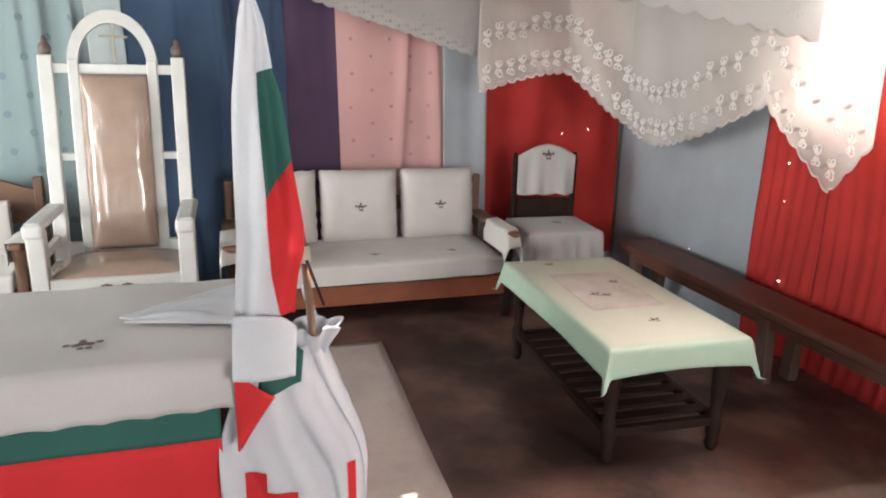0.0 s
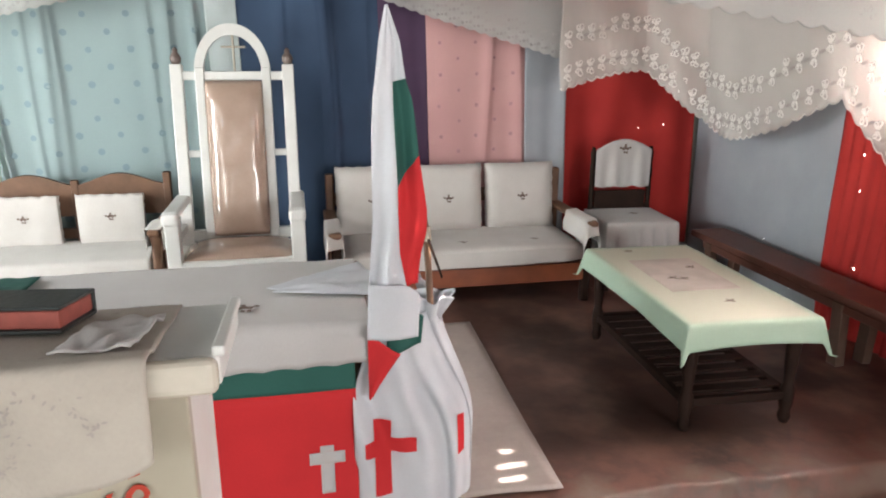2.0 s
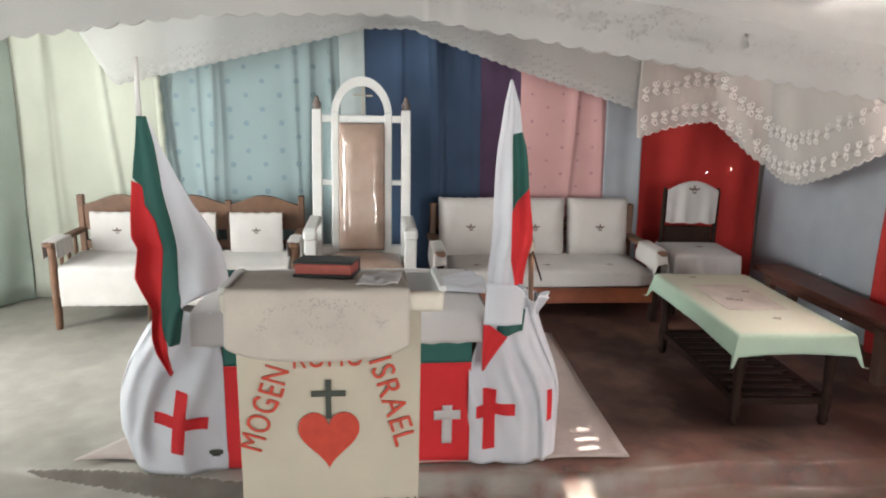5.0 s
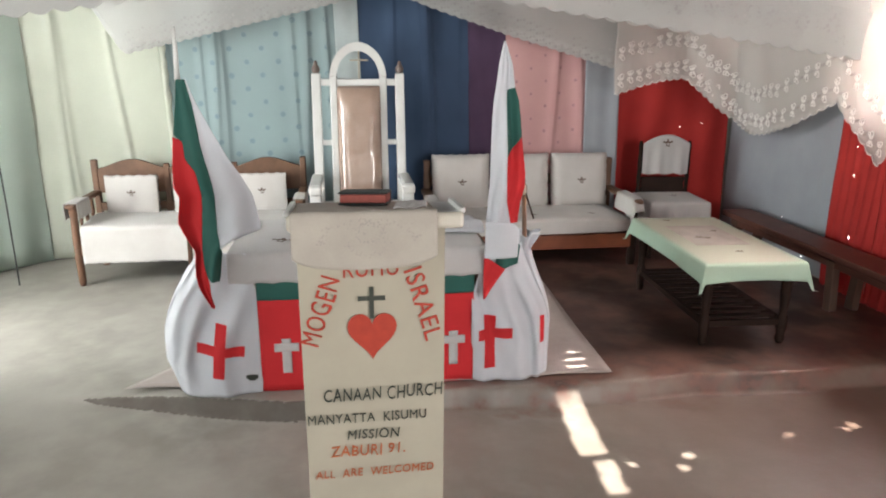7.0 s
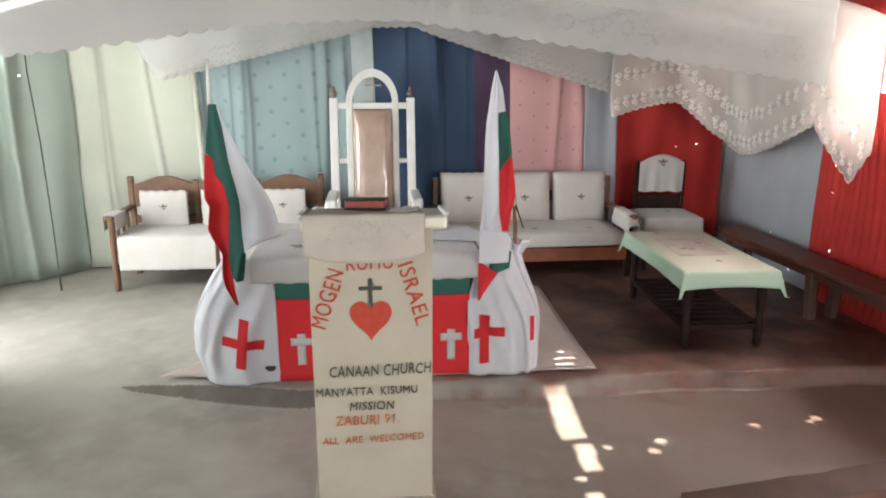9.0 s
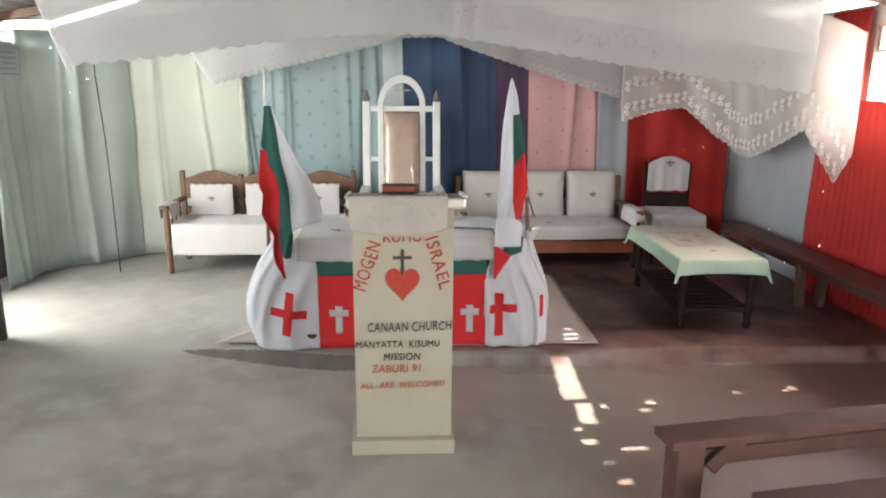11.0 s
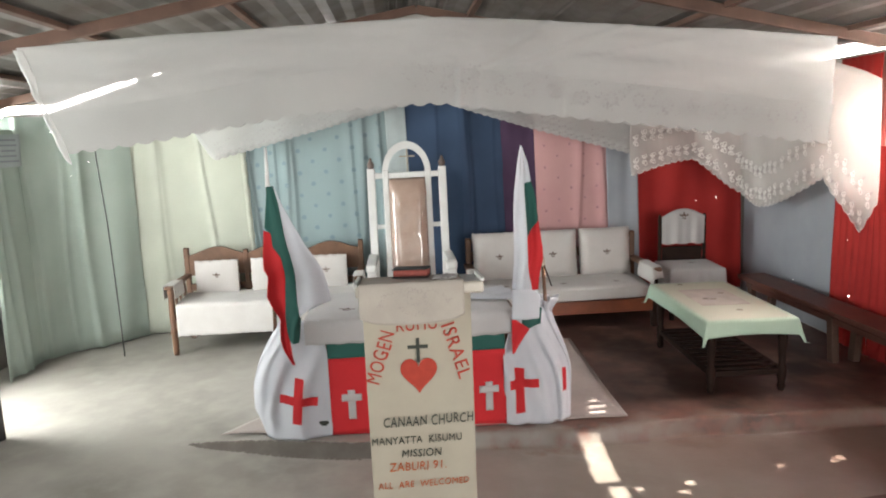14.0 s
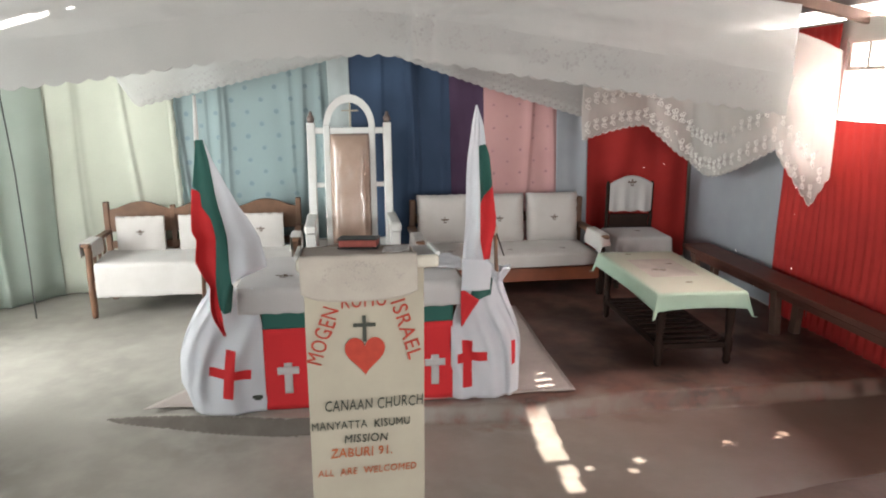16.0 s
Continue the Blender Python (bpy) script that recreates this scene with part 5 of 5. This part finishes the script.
def right_flag():
    t = thing("flag", (0.80, 1.27, DZ), "white, green and red flag wound round a wooden pole", "flag", "flags beside the altar")
    bm = rod(bmesh.new(), (0.105, 0.14, 0.05), (0.026, 0.0, 1.06), 0.013, 0.012, 10)
    rod(bm, (0.026, 0.0, 1.06), (-0.075, 0.0, 1.70), 0.012, 0.009, 10)
    smooth(part("pole", bm, WOOD, t))
    part("pole_ring", rod(bmesh.new(), (0.028, 0.0, 1.03), (0.024, 0.0, 1.08), 0.017, 0.017, 10), CREAMPAINT, t)
    part("tie_stick", rod(bmesh.new(), (0.030, -0.02, 1.04), (0.075, -0.03, 0.905), 0.005, 0.004, 8), DARKWOOD, t, "thin dark stick tied to the pole")
    # height; then white edge, the seam to the coloured bands, and the outer edge
    rows = [(1.785, -0.104, -0.099, -0.096), (1.680, -0.126, -0.086, -0.061), (1.564, -0.140, -0.084, -0.044), (1.504, -0.148, -0.085, -0.025), (1.415, -0.153, -0.083, -0.013),
            (1.325, -0.155, -0.080, -0.003), (1.234, -0.157, -0.075, 0.011), (1.143, -0.157, -0.075, 0.025), (1.070, -0.160, -0.072, 0.024), (0.996, -0.166, -0.068, 0.006), (0.903, -0.172, -0.052, -0.006), (0.870, -0.175, -0.045, -0.007)]
    band("white_stripe", rows, 0, 1.785, 0.872, SATIN, t, 0, 0.0, 0.016, 0.0, 2)
    band("white_top", rows, 1, 1.785, 1.555, SATIN, t, 0, 0.012, 0.016, 0.0, 2)
    band("green_stripe", rows, 1, 1.556, 1.227, FLAGGREEN, t, 0.012, 0.10, 0.016, 0.002, 2)
    band("red_stripe", rows, 1, 1.228, 0.885, FLAGRED, t, 0.10, 0.0, 0.016, 0.002, 2)
    # the white end folded back up in front, and the tails below it
    cloth("white_fold", lambda u, v: (-0.180 - 0.010 * v + 0.173 * u, -0.062 - 0.018 * math.sin(math.pi * u) - 0.012 * v, 0.905 - 0.05 * u ** 6 - (0.190 - 0.05 * u ** 6) * v), 20, 16, SATIN, t, thick=0.004)
    cloth("lower_green_fold", lambda u, v: (-0.11 + 0.125 * u - 0.01 * v, -0.02 - 0.015 * math.sin(u * 5), 0.85 - 0.09 * u - (0.22 - 0.12 * u) * v), 12, 12, FLAGGREEN, t, thick=0.002)
    cloth("lower_red_fold", lambda u, v: (-0.186 + (0.112 * (1 - 0.9 * v)) * u, -0.052 + 0.010 * math.sin(u * 6 + v * 3), 0.720 - 0.235 * v - 0.075 * u * (1 - v)), 12, 12, FLAGRED, t, thick=0.002)
    return t


left_flag()
right_flag()

# ---- lectern ----
def board_y(z):
    return 0.03 * (1.28 - z) / 1.28


def ink(body, x0, x1, tall, x, z, mat, parent, spin=0.0, low=None, slope=0.0):
    """Hand-painted letters on the front board, of length x1 - x0 and height `tall`, centred at x, z."""
    cu = bpy.data.curves.new("lettering", "FONT")
    cu.body, cu.size, cu.align_x, cu.align_y, cu.extrude, cu.offset = body, 0.1, "CENTER", "BOTTOM_BASELINE", 0.0008, 0.0001
    cu.resolution_u, cu.shear, cu.space_character = 3, slope, 1.08
    ob = bpy.data.objects.new("tmp", cu)
    scene.collection.objects.link(ob)
    dg = bpy.context.evaluated_depsgraph_get()
    me = bpy.data.meshes.new_from_object(ob.evaluated_get(dg))
    bpy.data.objects.remove(ob)
    bm = bmesh.new()
    bm.from_mesh(me)
    bpy.data.meshes.remove(me)
    lo, hi = min(v.co.x for v in bm.verts), max(v.co.x for v in bm.verts)
    top = max(v.co.y for v in bm.verts)
    for v in bm.verts:
        cell = int((v.co.x - lo) / (hi - lo) * len(body))
        r2 = random.Random(cell * 7 + len(body))
        v.co.x = (v.co.x - (lo + hi) / 2) / (hi - lo) * (x1 - x0)
        v.co.y = (v.co.y / top - 0.5) * tall * r2.uniform(0.92, 1.06) + r2.uniform(-0.05, 0.05) * tall
    if low is not None:
        bmesh.ops.bisect_plane(bm, geom=list(bm.verts) + list(bm.edges) + list(bm.faces), plane_co=(0, low, 0), plane_no=(0, 1, 0), clear_outer=True)
    lean = math.degrees(math.atan(0.03 / 1.28))
    bmesh.ops.transform(bm, matrix=pose(x, board_y(z) - 0.0035, z, 90 + lean) @ pose(0, 0, 0, 0, 0, spin), verts=bm.verts)
    # every painted letter is a part of its own
    bm.verts.ensure_lookup_table()
    seen = set()
    for start in bm.verts:
        if start in seen:
            continue
        island, todo = {start}, [start]
        while todo:
            for e in todo.pop().link_edges:
                for w in e.verts:
                    if w not in island:
                        island.add(w)
                        todo.append(w)
        seen |= island
        one = bmesh.new()
        twin = {v: one.verts.new(v.co) for v in island}
        for face in {g for v in island for g in v.link_faces}:
            one.faces.new([twin[v] for v in face.verts])
        part("letter", one, mat, parent)
    bm.free()


def lectern():
    t = thing("lectern", (0, 0, 0), "cream-painted wooden lectern with hand-painted church lettering", "lectern")
    Wl, Wr = -0.234, 0.243
    lean = Matrix.Rotation(math.atan(0.03 / 1.28), 4, "X")
    mid = (Wl + Wr) / 2
    part("front_board", one_box((mid, board_y(0.64) + 0.014, 0.690), (Wr - Wl, 0.024, 1.185), 0.003, lean), CREAMPAINT, t)
    for x in (Wl + 0.012, Wr - 0.012):
        bm = bmesh.new()
        ring = [(board_y(0.1) + 0.03, 0.1), (0.24, 0.1), (0.24, 1.267), (board_y(1.28) + 0.028, 1.284)]
        a = [bm.verts.new((x - 0.011, y, z)) for y, z in ring]
        b = [bm.verts.new((x + 0.011, y, z)) for y, z in ring]
        bm.faces.new(a)
        bm.faces.new(b[::-1])
        for i in range(4):
            bm.faces.new((a[i], b[i], b[(i + 1) % 4], a[(i + 1) % 4]))
        bmesh.ops.recalc_face_normals(bm, faces=bm.faces)
        part("side_board", bm, PAINT, t)
    part("plinth", one_box((mid - 0.004, 0.118, 0.066), (Wr - Wl + 0.037, 0.27, 0.08), 0.005), CREAMPAINT, t)
    part("inner_shelf", one_box((mid, 0.135, 0.8), (Wr - Wl - 0.05, 0.19, 0.02), 0.003), PAINT, t)
    tilt = Matrix.Rotation(radians(-4.6), 4, "X")
    part("front_ledge", one_box((0.02, -0.046, 1.316), (0.552, 0.03, 0.052), 0.013, tilt, 3), GLOSSCREAM, t, "rounded glossy cream front ledge")
    part("desk_top", one_box((0.02, 0.110, 1.303), (0.555, 0.28, 0.045), 0.006, tilt), PAINT, t, "white painted sloping desk top")
    for x in (-0.255, 0.295):
        part("side_ledge", one_box((x, 0.110, 1.331), (0.018, 0.275, 0.016), 0.004, tilt), PAINT, t)
    # painting on the board
    ink("MOGEN", 0, 0.246, 0.064, -0.168, 1.008, INKRED, t, 71)
    ink("RUHU", 0, 0.178, 0.058, 0.000, 1.152, INKRED, t, 0, -0.003)
    ink("ISRAEL", 0, 0.262, 0.060, 0.172, 1.020, INKRED, t, -73)
    ink("CANAAN CHURCH", -0.169, 0.237, 0.048, 0.034, 0.702, INKDARK, t, 1.0, None, 0.1)
    ink("MANYATTA  KISUMU", -0.226, 0.180, 0.036, -0.023, 0.611, INKDARK, t, 0.3)
    ink("MISSION", -0.095, 0.087, 0.038, -0.004, 0.545, INKDARK, t, 0, None, 0.15)
    ink("ZABURI 91.", -0.155, 0.104, 0.042, -0.025, 0.482, INKBROWN, t, 0.5, None, 0.1)
    ink("ALL  ARE  WELCOMED", -0.211, 0.207, 0.032, -0.002, 0.394, INKBROWN, t, 1.0, None, 0.1)
    pts = []
    for i in range(40):
        a = 2 * math.pi * i / 40
        pts.append((0.0051 * 16 * math.sin(a) ** 3, 0.0058 * (13 * math.cos(a) - 5 * math.cos(2 * a) - 2 * math.cos(3 * a) - math.cos(4 * a))))
    bm = prism(pts, -0.002)
    lean_d = math.degrees(math.atan(0.03 / 1.28))
    bmesh.ops.transform(bm, matrix=pose(0.0, board_y(0.93) - 0.002, 0.925, lean_d), verts=bm.verts)
    part("heart", bm, INKRED, t, "red painted heart")
    bm = one_box((0, 0, 0), (0.015, 0.002, 0.112), 0)
    box(bm, (0, -0.0005, 0.016), (0.09, 0.002, 0.016), 0)
    bmesh.ops.transform(bm, matrix=pose(0.0, board_y(1.03) - 0.003, 1.032, lean_d), verts=bm.verts)
    part("cross", bm, INKDARK, t, "dark green painted cross")
    return t


lectern()


def lectern_cloth(u, v):
    x = -0.242 + 0.450 * u
    d = v * 0.46
    if d < 0.30:
        y = 0.235 - d
        return x, y, 1.3315 - 0.08 * (y - 0.10) + 0.004 * abs(noise.noise((x * 9, d * 9, 1))) + (0.006 if y < -0.02 else 0)
    e = d - 0.30
    return x, -0.064 - 0.006 * math.sin(min(1, e / 0.03) * 1.57) - 0.09 * e - 0.008 * fold(x, 14, 2) * e * 4, 1.349 - e * (0.94 + 0.15 * math.sin(math.pi * u) ** 0.6) * (1 - 0.09 * max(0.0, abs(2 * u - 1) - 0.62) ** 2 / 0.144)


lcl = cloth("lectern_cloth", lectern_cloth, 50, 50, LINEN)
tagged(lcl, "pale linen cloth with grey floral print over the lectern", "cloth")
rnd = random.Random(4)
bm = bmesh.new()
# a small wreath, a hanging garland below it and a wide arch over it
for u0, e0, ru, re, start, turn, count in ((0.53, 0.30, 0.085, 0.19, 0, 2, 24), (0.52, 0.56, 0.13, 0.20, 0, 1, 13), (0.52, 0.50, 0.32, 0.46, 1, 1, 26)):
    for i in range(count):
        a = math.pi * (start + turn * i / (count - 1))
        thick = 4 if i % 4 == 0 else 1
        for k in range(rnd.randint(1, 2) * thick):
            u = u0 + ru * math.cos(a) + rnd.gauss(0, 0.006 + 0.004 * thick)
            e = max(0.03, min(0.97, e0 + re * math.sin(a) + rnd.gauss(0, 0.012 + 0.008 * thick)))
            p = lectern_cloth(u, (0.31 + 0.145 * e) / 0.46)
            bmesh.ops.create_circle(bm, cap_ends=True, radius=rnd.uniform(0.0025, 0.005), segments=6, matrix=pose(p[0], p[1] - 0.004, p[2], 90) @ Matrix.Rotation(rnd.uniform(-1.5, 1.5), 4, "Z") @ Matrix.Diagonal((1, 0.45, 1, 1)))
for i in range(26):
    p = lectern_cloth(rnd.uniform(0.08, 0.92), rnd.uniform(0.02, 0.6))
    bmesh.ops.create_circle(bm, cap_ends=True, radius=rnd.uniform(0.003, 0.007), segments=6, matrix=pose(p[0], p[1], p[2] + 0.004) @ Matrix.Diagonal((1, 0.35, 1, 1)))
PRINT = material("grey_floral_print", (0.345, 0.305, 0.275), 0.9, dark=(0.285, 0.25, 0.235), scale=20)
part("floral_print", bm, PRINT, lcl)["kind"] = "stuff"


def creased_sheet(u, v):
    """A white sheet with a few sharp creases, lying on the lectern cloth."""
    x, d = 0.075 + 0.105 * u + 0.02 * v, 0.25 - 0.15 * v
    base = lectern_cloth((x + 0.242) / 0.45, d / 0.46)
    return base[0], base[1], base[2] + 0.007 + 0.022 * abs(noise.noise((x * 24, d * 14, 3))) + 0.012 * max(0, u - 0.7) * abs(math.sin(v * 7))


tagged(cloth("paper_sheet", creased_sheet, 20, 20, WHITE), "creased white paper sheet beside the book on the lectern", "paper")


def closed_book():
    b = thing("book", (0, 0, 0), "thick closed book with dark cover and red page edges", "book")
    part("page_block", one_box((0, 0, 0.0212), (0.104, 0.155, 0.028), 0.003), PAGES, b, "red stained page edges")
    bm = one_box((0, 0, 0.0395), (0.113, 0.165, 0.006), 0.003)
    box(bm, (0, 0, 0.0035), (0.113, 0.165, 0.006), 0.003)
    box(bm, (-0.054, 0, 0.0215), (0.008, 0.163, 0.041), 0.003)
    part("cover", bm, LEATHER, b)
    return b


closed_book().matrix_basis = pose(-0.008, 0.158, 1.333, -4.6, 0, 0) @ pose(0, 0, 0, 0, 0, -100)

# ---- door ----
def door():
    hinge = Vector((LEFT + 0.02, 1.38, 0.03))
    ang = math.degrees(math.atan2(1.66 - hinge.y, -2.80 - hinge.x))
    d = thing("door_1", hinge, "open dark corrugated iron door on a timber frame", "door", turn=ang)
    d["kind"] = "structure"
    L, H = 0.92, 2.10
    for x in (0.03, L - 0.03):
        part("stile", one_box((x, 0.02, H / 2), (0.06, 0.035, H), 0.004), DARKWOOD, d)
    for z in (0.03, H / 2, H - 0.03):
        part("rail", one_box((L / 2, 0.022, z), (L - 0.12, 0.03, 0.07), 0.004), DARKWOOD, d)
    def f(u, v):
        x = L * u
        return x, -0.012 + 0.010 * math.sin(x * 2 * math.pi / 0.076), H * v
    cloth("iron_sheet", f, 96, 4, DOORIRON, d, "dark weathered corrugated sheet", 0.0015)
    part("latch", one_box((L - 0.05, -0.03, 1.05), (0.09, 0.014, 0.03), 0.003), DOORIRON, d)


door()

# ---- window blocks, cable ----
win = structure(new("window_1"), "high bright window of open breeze blocks", "window")
for i in range(7):
    part("block_bar", one_box((RIGHT + 0.07, 0.98 + 0.185 * i, 2.22), (0.12, 0.03, 0.20), 0.006), BLOCK, win)
for z in (1.715, 2.12, 2.315):
    part("block_course", one_box((RIGHT + 0.07, 1.535, z), (0.13, 1.16, 0.028), 0.006), BLOCK, win)

glare = bpy.data.materials.new("bright_daylight")
glare.use_nodes = True
glare.node_tree.nodes["Principled BSDF"].inputs["Base Color"].default_value = (0.8, 0.8, 0.8, 1)
glare.node_tree.nodes["Principled BSDF"].inputs["Emission Color"].default_value = (1.0, 0.95, 0.90, 1)
glare.node_tree.nodes["Principled BSDF"].inputs["Emission Strength"].default_value = 6.0
structure(part("backdrop", one_box((5.6, 1.6, 2.6), (0.05, 9.0, 4.4), 0), glare), "bright hazy daylight outside the window", "backdrop")

structure(part("backdrop", one_box((-3.2, 7.5, 3.4), (5.0, 0.05, 2.2), 0), glare), "bright hazy daylight behind the gable", "backdrop")

bm = bmesh.new()
pts = [Vector((-2.80, 3.62, 2.34)), Vector((-2.80, 3.60, 1.9)), Vector((-2.76, 3.58, 1.3)), Vector((-2.73, 3.53, 0.7)), Vector((-2.68, 3.42, LZ + 0.008))]
for a, b in zip(pts, pts[1:]):
    rod(bm, a, b, 0.006, 0.006, 8)
tagged(part("hanging_cable", bm, CABLE), "thin dark cable hanging in front of the corner curtain", "cable")
HALLWOOD = material("worn_red_timber", (0.125, 0.062, 0.044), 0.7, dark=(0.065, 0.034, 0.025), scale=5, fine=40, bump=0.35)


def rough_bench(at, turn, length, width, h, label):
    """A plank with a split edge on board legs, a long rail and a slanting brace."""
    b = thing("rough_bench", at, label, "bench", "plain benches", turn)
    bm = box(bmesh.new(), (0, 0, h - 0.018), (length, width, 0.036), 0.004)
    bmesh.ops.subdivide_edges(bm, edges=[e for e in bm.edges if abs(e.verts[0].co.x - e.verts[1].co.x) > 0.5], cuts=40, use_grid_fill=True)
    for v in bm.verts:
        if v.co.y > 0.3 * width:
            v.co.y += 0.010 * noise.noise((v.co.x * 6, at[0], 0)) + 0.012 * min(0.0, noise.noise((v.co.x * 14, 2, at[1])))
        v.co.z += 0.003 * noise.noise((v.co.x * 4, v.co.y * 9, at[1]))
    part("seat_plank", bm, HALLWOOD, b)
    for sx in (-1, 1):
        x = sx * (length / 2 - 0.10)
        part("board_leg", one_box((x, -0.01, (h - 0.036) / 2), (0.125, width - 0.05, h - 0.037), 0.005), HALLWOOD, b)
        part("brace", one_box((x - sx * 0.19, -0.01, h - 0.105), (0.20, 0.04, 0.07), 0.006, Matrix.Rotation(sx * 0.75, 4, "Y")), HALLWOOD, b)
    part("long_rail", one_box((0, 0.02, h - 0.135), (length - 0.32, 0.028, 0.075), 0.004), HALLWOOD, b)
    return b


rough_bench((1.825, -0.50, 0), 8, 1.5, 0.155, 0.43, "rough reddish timber bench with a split edge in the hall")
rough_bench((2.08, -0.88, 0), 7.5, 1.5, 0.17, 0.34, "low rough red timber bench in the hall")

# ---- glowing discs for pinholes of daylight in the iron cladding ----
for n, (x, y, z, r) in enumerate(((3.28, 4.128, 1.21, 0.009), (3.06, 4.128, 1.18, 0.006), (3.59, 4.12, 1.87, 0.01), (3.56, 2.38, 1.2, 0.008), (3.56, 2.37, 0.99, 0.008), (3.56, 2.32, 0.54, 0.012),
                                  (3.59, 2.96, 0.3, 0.007), (3.59, 2.86, 0.24, 0.007), (3.59, 3.17, 0.5, 0.008), (3.56, 2.29, 0.29, 0.008), (-2.956, 3.793, 1.861, 0.012), (-3.171, 3.611, 2.141, 0.009), (-3.081, 3.686, 1.739, 0.007))):
    bm = bmesh.new()
    face = pose(x, y, z, 90) if 0 < x < 3.3 else pose(x, y, z, 0, -90) if x > 0 else pose(x, y, z, 90, 0, 40)
    bmesh.ops.create_circle(bm, cap_ends=True, radius=r * 0.38, segments=9, matrix=face @ Matrix.Diagonal((1, 1 + 0.5 * (n % 2), 1, 1)))
    structure(part("nail_hole", bm, glare), "tiny glowing disc for a pinhole of daylight in the cladding", "hole")

# ---- faded paper notice on the corner curtain ----
notice = thing("paper_notice", (-3.40, 3.24, 1.85), "faded paper notice pinned to the green curtain", "notice", turn=80)
cloth("sheet", lambda u, v: (-0.17 + 0.34 * u, -0.02 - 0.012 * math.sin(u * 5 + v * 2), 0.28 * v), 14, 10, PALE, notice)
for k in range(5):
    part("print_bar", one_box((-0.01 * (k % 2), -0.040, 0.05 + 0.045 * k), (0.22 - 0.03 * (k % 3), 0.003, 0.014), 0), GREYBLUE, notice)
